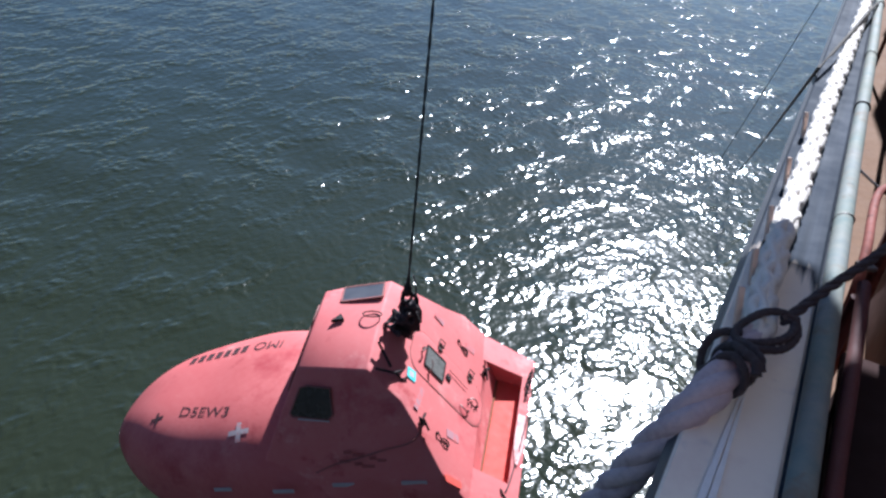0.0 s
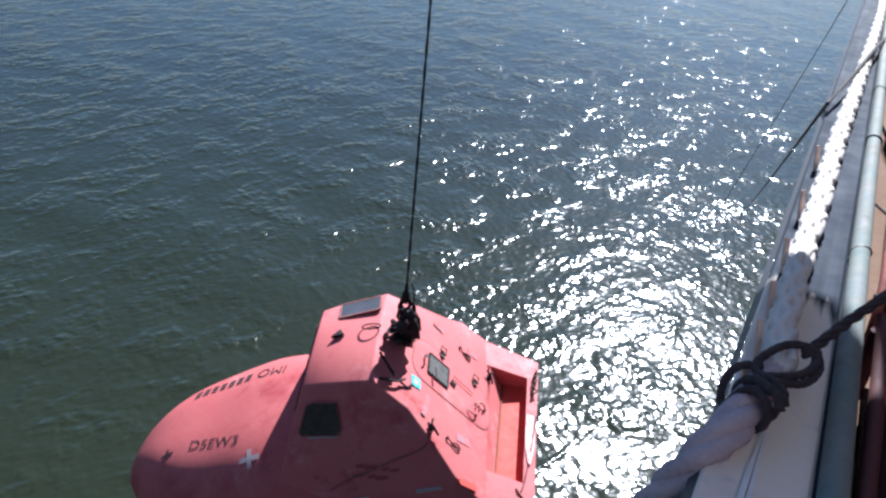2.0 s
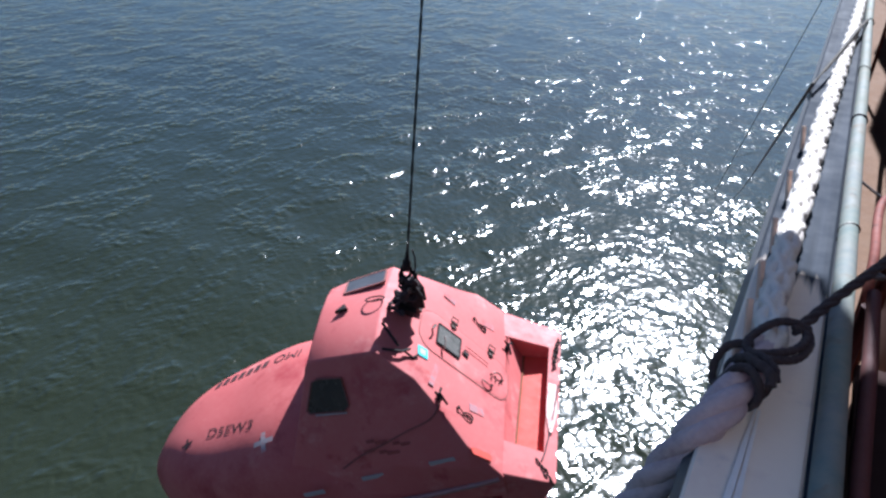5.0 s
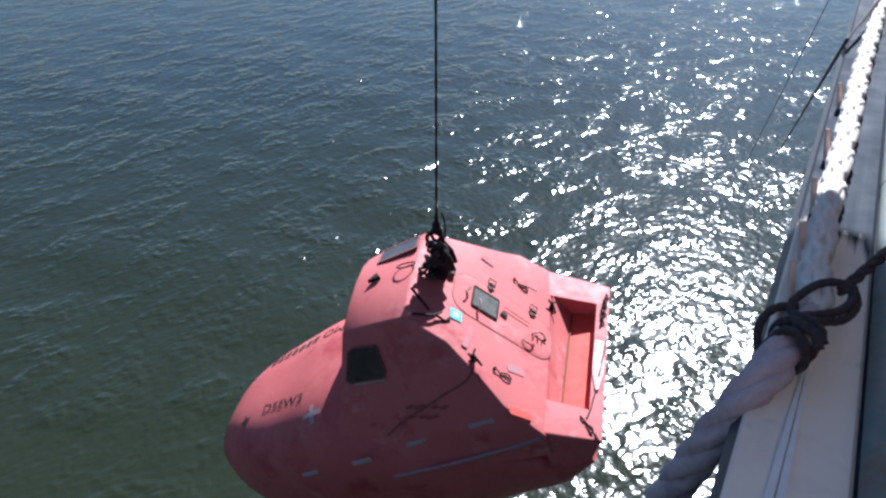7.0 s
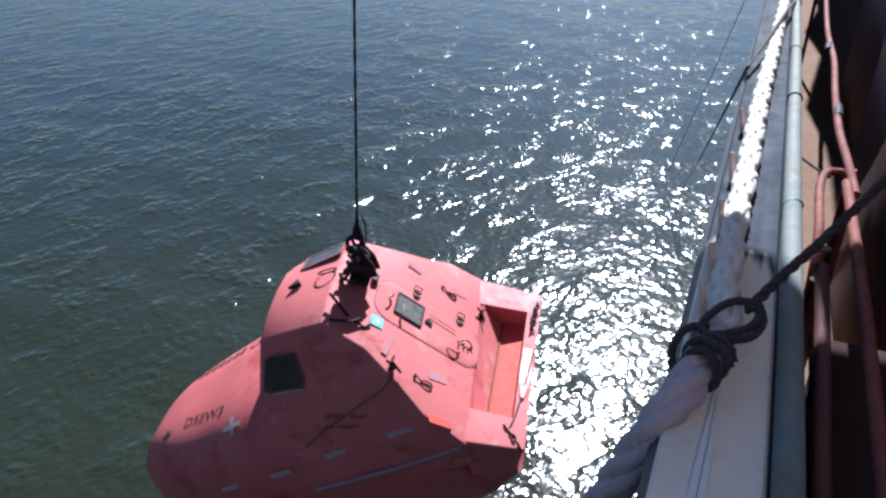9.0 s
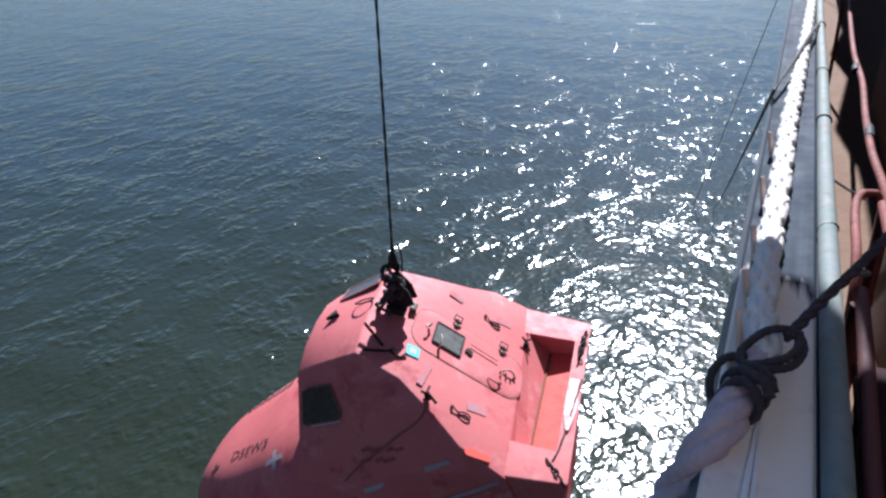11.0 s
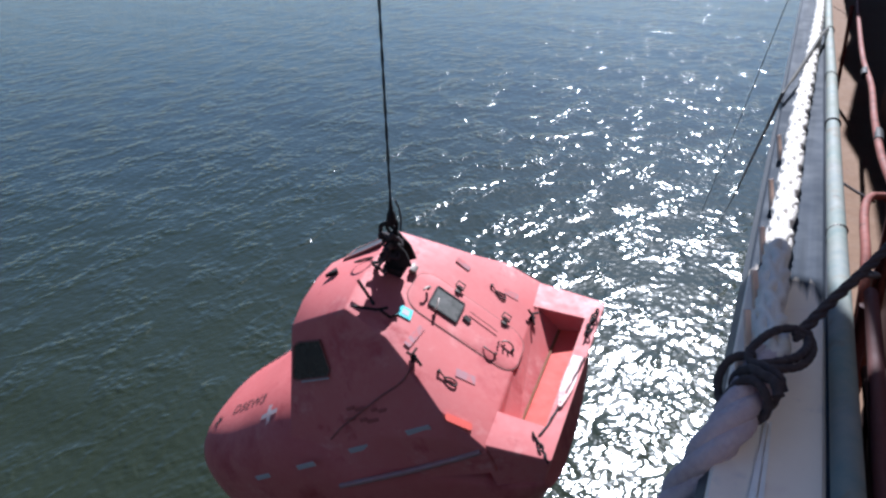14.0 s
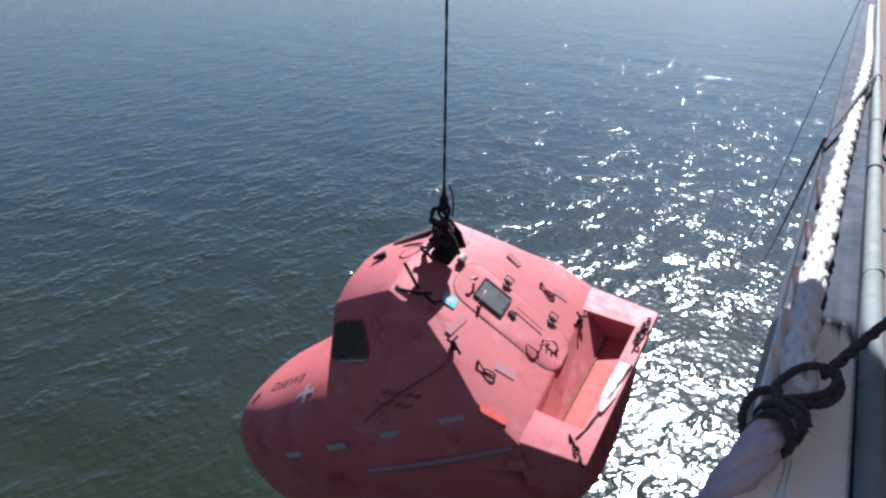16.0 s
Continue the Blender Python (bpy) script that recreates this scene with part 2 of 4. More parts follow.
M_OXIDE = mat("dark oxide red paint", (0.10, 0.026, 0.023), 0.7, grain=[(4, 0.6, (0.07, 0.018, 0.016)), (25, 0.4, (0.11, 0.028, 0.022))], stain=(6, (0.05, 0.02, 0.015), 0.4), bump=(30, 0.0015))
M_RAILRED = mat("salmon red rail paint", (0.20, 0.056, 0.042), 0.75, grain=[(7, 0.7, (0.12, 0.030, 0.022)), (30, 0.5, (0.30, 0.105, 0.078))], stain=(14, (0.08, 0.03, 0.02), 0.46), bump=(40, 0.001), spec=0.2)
M_PEACH = mat("primer on bracket edges", (0.74, 0.54, 0.43), 0.6, grain=(20, 0.6, (0.62, 0.38, 0.28)))
M_BLOCK = mat("grey ship steel", (0.20, 0.19, 0.175), 0.8, grain=(0.8, 0.6, (0.165, 0.155, 0.145)), stain=(1.2, (0.17, 0.10, 0.07), 0.36), bump=(6, 0.003))
M_SHADE_BOX = mat("dark brown standing for shade", (0.048, 0.030, 0.028), 0.9, grain=(9, 0.6, (0.030, 0.018, 0.017)), bump=(30, 0.001), spec=0.05)
M_HULL = mat("dark ship side paint", (0.045, 0.05, 0.06), 0.5, grain=(1.5, 0.6, (0.08, 0.07, 0.07)), stain=(2, (0.15, 0.07, 0.04), 0.38), bump=(10, 0.002))


def cap_material():
    """Cap paint: warm grey near the eye, slate blue further along, changing in long ragged streaks; the plate's light
    tones are painted in.
    """
    m = mat("weathered cap paint with painted light tones", (0.88, 0.76, 0.63), 0.8, grain=[(2.5, 0.6, (0.76, 0.65, 0.55)), (30, 0.4, (0.88, 0.77, 0.65))],
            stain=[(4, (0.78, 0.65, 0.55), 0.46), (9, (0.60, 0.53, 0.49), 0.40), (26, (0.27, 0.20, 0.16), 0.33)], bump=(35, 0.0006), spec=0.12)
    nt = m.node_tree
    p = nt.nodes["Principled BSDF"]
    pale = p.inputs["Base Color"].links[0].from_socket
    tc = nt.nodes.new("ShaderNodeTexCoord")
    turned = nt.nodes.new("ShaderNodeMapping")           # y along the ship
    turned.inputs["Rotation"].default_value = (0, 0, radians(22.0))
    nt.links.new(tc.outputs["Object"], turned.inputs["Vector"])
    split = nt.nodes.new("ShaderNodeSeparateXYZ")
    nt.links.new(turned.outputs[0], split.inputs[0])

    def streaks(across, along, detail):
        sc = nt.nodes.new("ShaderNodeMapping")
        sc.inputs["Scale"].default_value = (across, along, 1.0)
        nt.links.new(turned.outputs[0], sc.inputs["Vector"])
        n = nt.nodes.new("ShaderNodeTexNoise")
        n.inputs["Scale"].default_value, n.inputs["Detail"].default_value = 1.0, detail
        nt.links.new(sc.outputs[0], n.inputs["Vector"])
        return n.outputs["Fac"]

    def mix(fac, x, y):
        k = nt.nodes.new("ShaderNodeMix")
        k.data_type = 'RGBA'
        nt.links.new(fac, k.inputs[0])
        for sock, v in ((k.inputs[6], x), (k.inputs[7], y)):
            if isinstance(v, tuple):
                sock.default_value = (*v, 1)
            else:
                nt.links.new(v, sock)
        return k.outputs[2]

    # pale gives way to slate near the shade's edge, imitating the light there
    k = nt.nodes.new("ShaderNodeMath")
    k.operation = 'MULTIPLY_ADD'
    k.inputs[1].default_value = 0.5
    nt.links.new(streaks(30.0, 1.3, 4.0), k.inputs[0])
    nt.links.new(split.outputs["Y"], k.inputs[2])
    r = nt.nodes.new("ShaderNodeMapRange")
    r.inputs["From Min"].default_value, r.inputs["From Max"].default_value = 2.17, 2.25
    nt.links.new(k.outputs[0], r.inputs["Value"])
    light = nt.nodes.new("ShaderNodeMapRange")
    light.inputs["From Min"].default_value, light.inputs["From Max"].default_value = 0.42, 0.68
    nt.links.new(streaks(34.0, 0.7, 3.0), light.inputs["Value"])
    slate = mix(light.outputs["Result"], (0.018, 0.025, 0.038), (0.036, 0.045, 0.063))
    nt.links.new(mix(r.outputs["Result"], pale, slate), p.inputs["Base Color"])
    return m


M_CAP = cap_material()


# ---- mesh tools ----
def part(name, bm, material, parent=None, label="", smooth=30):
    me = bpy.data.meshes.new(name)
    bmesh.ops.recalc_face_normals(bm, faces=bm.faces)
    if smooth:
        lim = radians(smooth)
        for f in bm.faces:
            f.smooth = True
        for e in bm.edges:
            e.smooth = e.calc_face_angle(3.2) < lim
    bm.to_mesh(me)
    bm.free()
    me.materials.append(material)
    ob = new(name, me)
    if parent is not None:
        ob.parent = parent
    if label:
        tagged(ob, label)
    return ob


def thing(name, label, category, group="", kind=""):
    return tagged(new(name), label, category, group, kind)


def scaled(bm, k):
    bmesh.ops.scale(bm, vec=(k, k, k), verts=bm.verts)
    return bm


def tube(bm, pts, r, n=8, closed=False):
    """A round bar along pts; r may be a list."""
    pts = [Vector(p) for p in pts]
    if not isinstance(r, (list, tuple)):
        r = [r] * len(pts)
    rings, up = [], None
    for i, p in enumerate(pts):
        if closed:
            d = pts[(i + 1) % len(pts)] - pts[i - 1]
        else:
            d = pts[min(i + 1, len(pts) - 1)] - pts[max(i - 1, 0)]
        d.normalize()
        if up is None:
            up = d.orthogonal().normalized()
        up = (up - d * up.dot(d))
        up = up.normalized() if up.length > 1e-6 else d.orthogonal().normalized()
        side = d.cross(up)
        rings.append([bm.verts.new(p + (up * math.cos(a) + side * math.sin(a)) * r[i]) for a in (2 * math.pi * k / n for k in range(n))])
    for i in range(len(rings) if closed else len(rings) - 1):
        a, b = rings[i], rings[(i + 1) % len(rings)]
        if closed and i == len(rings) - 1:
            off = min(range(n), key=lambda o: (a[0].co - b[o].co).length)
            b = b[off:] + b[:off]
        for k in range(n):
            bm.faces.new((a[k], a[(k + 1) % n], b[(k + 1) % n], b[k]))
    if not closed:
        bm.faces.new(rings[0][::-1])
        bm.faces.new(rings[-1])
    return bm


def box(bm, m, sx, sy, sz, bevel=0.0):
    made = bmesh.ops.create_cube(bm, size=1.0, matrix=m @ Matrix.Diagonal((sx, sy, sz, 1)))
    if bevel:
        es = {e for v in made["verts"] for e in v.link_edges}
        bmesh.ops.bevel(bm, geom=list(es), offset=bevel, segments=2, affect='EDGES', profile=0.6)
    return bm


def slab(bm, outline, m, thick, bevel=0.0):
    """A flat plate with the given outline (x, y) in the plane of m, thick along its z."""
    lo = [bm.verts.new(m @ Vector((x, y, 0))) for x, y in outline]
    hi = [bm.verts.new(m @ Vector((x, y, thick))) for x, y in outline]
    n = len(lo)
    top = bm.faces.new(hi)
    bm.faces.new(lo[::-1])
    for k in range(n):
        bm.faces.new((lo[k], lo[(k + 1) % n], hi[(k + 1) % n], hi[k]))
    if bevel:
        bmesh.ops.bevel(bm, geom=list(top.edges), offset=bevel, segments=2, affect='EDGES', profile=0.6)
    return bm


def rounded(w, h, r, n=5):
    out = []
    for cx, cy, a0 in ((w / 2 - r, h / 2 - r, 0), (-w / 2 + r, h / 2 - r, 90), (-w / 2 + r, -h / 2 + r, 180), (w / 2 - r, -h / 2 + r, 270)):
        for k in range(n + 1):
            a = radians(a0 + 90 * k / n)
            out.append((cx + r * math.cos(a), cy + r * math.sin(a)))
    return out


def frame_ring(bm, w, h, r, wide, m, thick):
    """A raised rounded frame."""
    a, b = rounded(w, h, r), rounded(w - 2 * wide, h - 2 * wide, max(r - wide, 0.004))
    n = len(a)
    va = [[bm.verts.new(m @ Vector((x, y, z))) for x, y in o] for o in (a, b) for z in (0.0, thick)]
    for k in range(n):
        j = (k + 1) % n
        bm.faces.new((va[0][k], va[0][j], va[1][j], va[1][k]))
        bm.faces.new((va[1][k], va[1][j], va[3][j], va[3][k]))
        bm.faces.new((va[3][k], va[3][j], va[2][j], va[2][k]))
        bm.faces.new((va[2][k], va[2][j], va[0][j], va[0][k]))
    return bm


def smooth_at(rows, x):
    """Rows of (x, values...) read at x by a Catmull-Rom curve."""
    i = max(j for j in range(len(rows)) if rows[j][0] <= x or j == 0)
    i = min(i, len(rows) - 2)
    p0, p1, p2, p3 = rows[max(i - 1, 0)], rows[i], rows[i + 1], rows[min(i + 2, len(rows) - 1)]
    t = (x - p1[0]) / (p2[0] - p1[0])
    out = []
    for k in range(1, len(p1)):
        s1 = (p2[k] - p0[k]) / (p2[0] - p0[0]) * (p2[0] - p1[0])
        s2 = (p3[k] - p1[k]) / (p3[0] - p1[0]) * (p2[0] - p1[0])
        out.append((2 * t**3 - 3 * t**2 + 1) * p1[k] + (t**3 - 2 * t**2 + t) * s1 + (-2 * t**3 + 3 * t**2) * p2[k] + (t**3 - t**2) * s2)
    return out


# ---- water ----
def build_water():
    """One sheet to the horizon, finer near the ship, with low swell and wind waves that die out where the sheet grows coarse."""
    n = 520
    u = np.sinh(6.6 * np.linspace(-1, 1, n + 1)) / math.sinh(6.6) * 2600
    x, y = np.meshgrid(u, u + 14.0)
    z = np.full(x.shape, WATER_Z)
    rnd = random.Random(11)
    reach = np.hypot(x, y - 14.0)
    for k in range(30):
        length = rnd.uniform(4.0, 9.0) if k < 8 else rnd.uniform(1.5, 3.4)
        way = radians(rnd.gauss(252, 20 if k < 8 else 30))
        height = length * 0.0009
        fade = np.clip(1.6 - reach / (26 * length / 2.2), 0, 1)
        z += height * fade * np.sin((x * math.cos(way) + y * math.sin(way)) * 2 * math.pi / length + rnd.uniform(0, 6.28))
    verts = np.stack([x, y, z], -1).reshape(-1, 3)
    i = (np.arange(n)[:, None] * (n + 1) + np.arange(n)[None, :]).reshape(-1)
    faces = np.stack([i, i + 1, i + n + 2, i + n + 1], -1)
    me = bpy.data.meshes.new("water")
    me.from_pydata(verts.tolist(), [], faces.tolist())
    me.shade_smooth()
    me.materials.append(M_WATER)
    return tagged(new("water", me), "dark green rippled harbour water glittering in sunlight", "water", kind="structure")


water = build_water()


# ---- ship's rail ----
def at_ship(s, a, z):
    """s: inboard of the eye, a: along the ship, z: over the eye."""
    return Vector((0.9272 * s + 0.3746 * a, -0.3746 * s + 0.9272 * a, EYE_Z + z))


SHIP = Matrix(((0.9272, 0.3746, 0, 0), (-0.3746, 0.9272, 0, 0), (0, 0, 1, EYE_Z), (0, 0, 0, 1)))   # x = s, y = a


def prism(bm, section, a0, a1, steps=1):
    """A profile (s, z) drawn along the ship."""
    rows = [[bm.verts.new(at_ship(s, a0 + (a1 - a0) * k / steps, z)) for s, z in section] for k in range(steps + 1)]
    n = len(section)
    for r0, r1 in zip(rows, rows[1:]):
        for k in range(n):
            bm.faces.new((r0[k], r0[(k + 1) % n], r1[(k + 1) % n], r1[k]))
    bm.faces.new(rows[0][::-1])
    bm.faces.new(rows[-1])
    return bm


A0, A1 = -3.1, 34.0


def build_ship_side():
    bm = prism(bmesh.new(), [(0.0, -1.0), (0.025, -1.0), (0.025, -10.6), (0.0, -10.6)], A0, A1)
    tagged(part("ship_side", bm, M_HULL), "dark painted steel side plating of the ship", "hull", kind="structure")
    ledge = thing("bulwark_cap", "weathered painted steel cap along the ship's side", "bulwark", kind="structure")
    section = [(-0.030, -0.961), (-0.024, -0.953), (0.150, -0.949), (0.158, -0.957), (0.158, -0.974), (-0.030, -0.974)]
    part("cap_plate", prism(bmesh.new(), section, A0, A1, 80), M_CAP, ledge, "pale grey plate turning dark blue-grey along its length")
    bm = prism(bmesh.new(), [(-0.046, -0.985), (-0.031, -0.966), (-0.031, -1.06), (-0.046, -1.06)], A0, A1, 40)
    part("outer_flange", bm, M_HULL, ledge, "dark outer flange")
    bm = prism(bmesh.new(), [(0.160, -0.96), (0.173, -0.96), (0.173, -1.88), (0.160, -1.88)], A0, A1)
    part("inner_plate", bm, M_BLUE, ledge, "dark painted inner plate")
    # upright brackets on the outer edge
    for k, a in enumerate((1.40, 1.59, 1.81, 2.09, 2.51, 3.05)):
        bm = bmesh.new()
        foot, head = at_ship(0.002, a, -0.954), at_ship(-0.016, a + 0.030 + 0.006 * math.sin(2.3 * k), -0.862)
        d = head - foot
        m = Matrix.Translation((foot + head) / 2) @ d.to_track_quat('Z', 'X').to_matrix().to_4x4()
        box(bm, m, 0.012, 0.014, d.length, 0.003)
        part("bracket", bm, M_PEACH, ledge, "pale primed steel bracket")
    # strips of flaking white paint standing proud of the cap
    for near, far, wide in ((0.030, 0.053, 0.020), (0.053, 0.060, 0.018)):
        bm = bmesh.new()
        steps, edge = 14, random.Random(int(near * 1000))
        left, right = [], []
        for k in range(steps + 1):
            f = k / steps
            mid, half = near + (far - near) * f, wide * (1 - 0.75 * f) * (0.5 + edge.uniform(-0.07, 0.07))
            left.append((mid - half, 0.78 + 0.56 * f))
            right.append((mid + half, 0.78 + 0.56 * f))
        slab(bm, left + right[::-1], SHIP @ pose(0, 0, -0.9485), 0.003)
        part("paint_flake", bm, M_FLAKE, ledge, "flaking strip of white paint", smooth=0)


build_ship_side()


def build_pipe():
    p = thing("rail_pipe", "pale blue-white chipped steel pipe along the bulwark", "pipe")
    bm = tube(bmesh.new(), [at_ship(0.186 + 0.002 * math.sin(a * 1.7), a, -0.938 + 0.002 * math.sin(a)) for a in (A0 + (A1 - A0) * k / 120 for k in range(121))], 0.027, 14)
    part("pipe", bm, M_PIPE, p)
    for a in (2.35, 3.6, 4.6, 6.2):
        bm = bmesh.new()
        dark = a in (3.6, 6.2)
        ring = [at_ship(0.186 + 0.0285 * math.cos(t), a + 0.016 * math.sin(t * 1.0 + a), -0.938 + 0.0285 * math.sin(t)) for t in (2 * math.pi * k / 18 for k in range(18))]
        tube(bm, ring, 0.0045 if dark else 0.0022, 6, closed=True)
        part("lashing", bm, M_CORD if dark else M_STEEL, p, "dark lashing" if dark else "")


build_pipe()


def plait(bm, path, radius, pitch):
    """An eight-strand plaited rope: four strands wind each way, weaving in and out."""
    pts = [Vector(p) for p in path]
    frames, up, run = [], None, 0.0
    for i, p in enumerate(pts):
        d = (pts[min(i + 1, len(pts) - 1)] - pts[max(i - 1, 0)]).normalized()
        if up is None:
            up = d.orthogonal().normalized()
        up = (up - d * up.dot(d)).normalized()
        run += (p - pts[i - 1]).length if i else 0.0
        frames.append((p, up, d.cross(up), run))
    for way in (1, -1):
        for k in range(4):
            line = []
            for p, u, v, l in frames:
                t = 2 * math.pi * l / pitch
                ang = way * t + k * math.pi / 2 + (0.4 if way < 0 else 0)
                rad = radius * (0.60 + 0.13 * way * math.sin(4 * t + k * math.pi))
                line.append(p + (u * math.cos(ang) + v * math.sin(ang)) * rad)
            tube(bm, line, radius * 0.48, 7)
    return bm


def curve_through(pts, step):
    """Points at even steps along a smooth curve through pts."""
    rows = []
    run = 0.0
    for i, p in enumerate(pts):
        run += (Vector(p) - Vector(pts[i - 1])).length if i else 0.0
        rows.append((run, *p))
    n = max(2, int(run / step))
    return [Vector(smooth_at(rows, run * k / n)) for k in range(n + 1)]


def laid(path, radius, pitch, strands):
    """Thick strands laid round one another, one mesh each."""
    pts = [Vector(p) for p in path]
    up, run = None, 0.0
    lines = [[] for _ in range(strands)]
    for i, p in enumerate(pts):
        d = (pts[min(i + 1, len(pts) - 1)] - pts[max(i - 1, 0)]).normalized()
        up = d.orthogonal().normalized() if up is None else (up - d * up.dot(d)).normalized()
        run += (p - pts[i - 1]).length if i else 0.0
        for k, line in enumerate(lines):
            ang = 2 * math.pi * (run / pitch + k / strands)
            line.append(p + (up * math.cos(ang) + d.cross(up) * math.sin(ang)) * radius * 0.50)
    for k, line in enumerate(lines):
        yield tube(bmesh.new(), line, [radius * 0.56 * (1 + 0.05 * math.sin(i * 0.9 + 2 * k)) for i in range(len(line))], 10)


def build_mooring_rope():
    rope = thing("mooring_rope", "thick white plaited mooring rope lying along the grey bulwark cap", "rope")
    path = [at_ship(*p) for p in ((0.020, 1.36, -0.893), (0.045, 1.49, -0.886), (0.033, 1.68, -0.903), (0.032, 1.93, -0.911), (0.031, 2.15, -0.912), (0.038, 2.45, -0.914), (0.042, 2.9, -0.914), (0.048, 3.5, -0.914), (0.066, 4.3, -0.914), (0.082, 5.1, -0.914), (0.10, 6.1, -0.914), (0.116, 7.5, -0.914), (0.10, 9.5, -0.914), (0.09, 13.0, -0.914))]
    part("rope", plait(bmesh.new(), curve_through(path, 0.0125), 0.0325, 0.54), M_ROPE, rope, smooth=60)
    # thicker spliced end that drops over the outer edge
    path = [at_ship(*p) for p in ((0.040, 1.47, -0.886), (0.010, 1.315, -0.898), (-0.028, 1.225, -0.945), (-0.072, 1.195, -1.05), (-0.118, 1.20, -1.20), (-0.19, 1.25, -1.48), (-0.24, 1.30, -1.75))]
    # the grey-lavender tint of these strands stands in for the shade on them
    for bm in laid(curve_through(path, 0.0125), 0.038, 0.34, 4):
        part("laid_strand", bm, M_ROPE2, rope, "worn strand of the spliced end, greyed for shade", smooth=60)


build_mooring_rope()


def coil(bm, centre, axis, radius, turns, pitch, r, start=0.0, squash=1.0):
    axis = Vector(axis).normalized()
    u = axis.orthogonal().normalized()
    v = axis.cross(u)
    n = int(26 * turns)
    tube(bm, [Vector(centre) + axis * pitch * (k / n - 0.5) * turns + (u * math.cos(start + 2 * math.pi * turns * k / n) + v * squash * math.sin(start + 2 * math.pi * turns * k / n)) * radius for k in range(n + 1)], r, 8)


def build_knot():
    cord = thing("tied_cord", "dark tarred cord knotted round the thick white rope", "rope")
    ax = (at_ship(0.045, 1.49, -0.886) - at_ship(0.010, 1.315, -0.898)).normalized()

    def run(name, pts, r, lump=0.08):
        line = curve_through([at_ship(*p) for p in pts], 0.007)
        part(name, tube(bmesh.new(), line, [r * (1 + lump * math.sin(i * 1.9)) for i in range(len(line))], 9), M_CORD, cord, smooth=60)

    # eye that opens over the rope, its lower side doubled
    run("eye", ((0.112, 1.528, -0.850), (0.080, 1.526, -0.838), (0.046, 1.501, -0.835), (0.016, 1.447, -0.838), (0.001, 1.408, -0.848), (0.010, 1.385, -0.850), (0.026, 1.371, -0.842), (0.060, 1.388, -0.838), (0.090, 1.432, -0.845), (0.108, 1.495, -0.852), (0.104, 1.530, -0.850)), 0.0088)
    run("eye_return", ((0.020, 1.355, -0.842), (0.062, 1.368, -0.842), (0.100, 1.425, -0.858), (0.119, 1.50, -0.862), (0.108, 1.545, -0.852)), 0.0085)
    # bight standing off outboard
    run("bight", ((0.016, 1.41, -0.846), (-0.021, 1.405, -0.858), (-0.037, 1.390, -0.870), (-0.045, 1.368, -0.895), (-0.036, 1.345, -0.920), (-0.020, 1.330, -0.900), (-0.006, 1.325, -0.868), (0.018, 1.319, -0.843), (0.045, 1.331, -0.838)), 0.0088)
    # crossing, stub and the turns round the rope
    run("crossing", ((-0.008, 1.36, -0.862), (0.010, 1.345, -0.842), (0.032, 1.318, -0.832), (0.054, 1.300, -0.832), (0.062, 1.280, -0.846)), 0.0105, 0.12)
    run("stub", ((0.010, 1.372, -0.846), (0.038, 1.345, -0.832), (0.060, 1.322, -0.834), (0.068, 1.303, -0.848)), 0.0095, 0.12)
    run("lower_turn", ((-0.030, 1.33, -0.915), (0.000, 1.318, -0.852), (0.025, 1.302, -0.842), (0.041, 1.286, -0.852), (0.049, 1.282, -0.874), (0.042, 1.288, -0.905), (0.018, 1.30, -0.932)), 0.0088)
    for off, start in ((0.062, 0.4),):
        bm = bmesh.new()
        coil(bm, at_ship(0.010, 1.30, -0.898) + ax * off, ax, 0.041, 1.1, 0.018, 0.0088, start)
        part("hitch", bm, M_CORD, cord, smooth=60)
    # standing part up to the rail: three strands laid together
    pts = curve_through([at_ship(*p) for p in ((0.085, 1.51, -0.848), (0.155, 1.69, -0.834), (0.218, 1.82, -0.810), (0.284, 1.96, -0.780), (0.42, 2.25, -0.72), (0.62, 2.65, -0.64))], 0.010)
    d = (pts[-1] - pts[0]).normalized()
    u = d.orthogonal().normalized()
    v = d.cross(u)
    for k in range(3):
        line = [p + (u * math.cos(i * 0.42 + k * 2.1) + v * math.sin(i * 0.42 + k * 2.1)) * 0.0060 for i, p in enumerate(pts)]
        part("strand", tube(bmesh.new(), line, 0.0070, 7), M_CORD, cord, smooth=60)


build_knot()


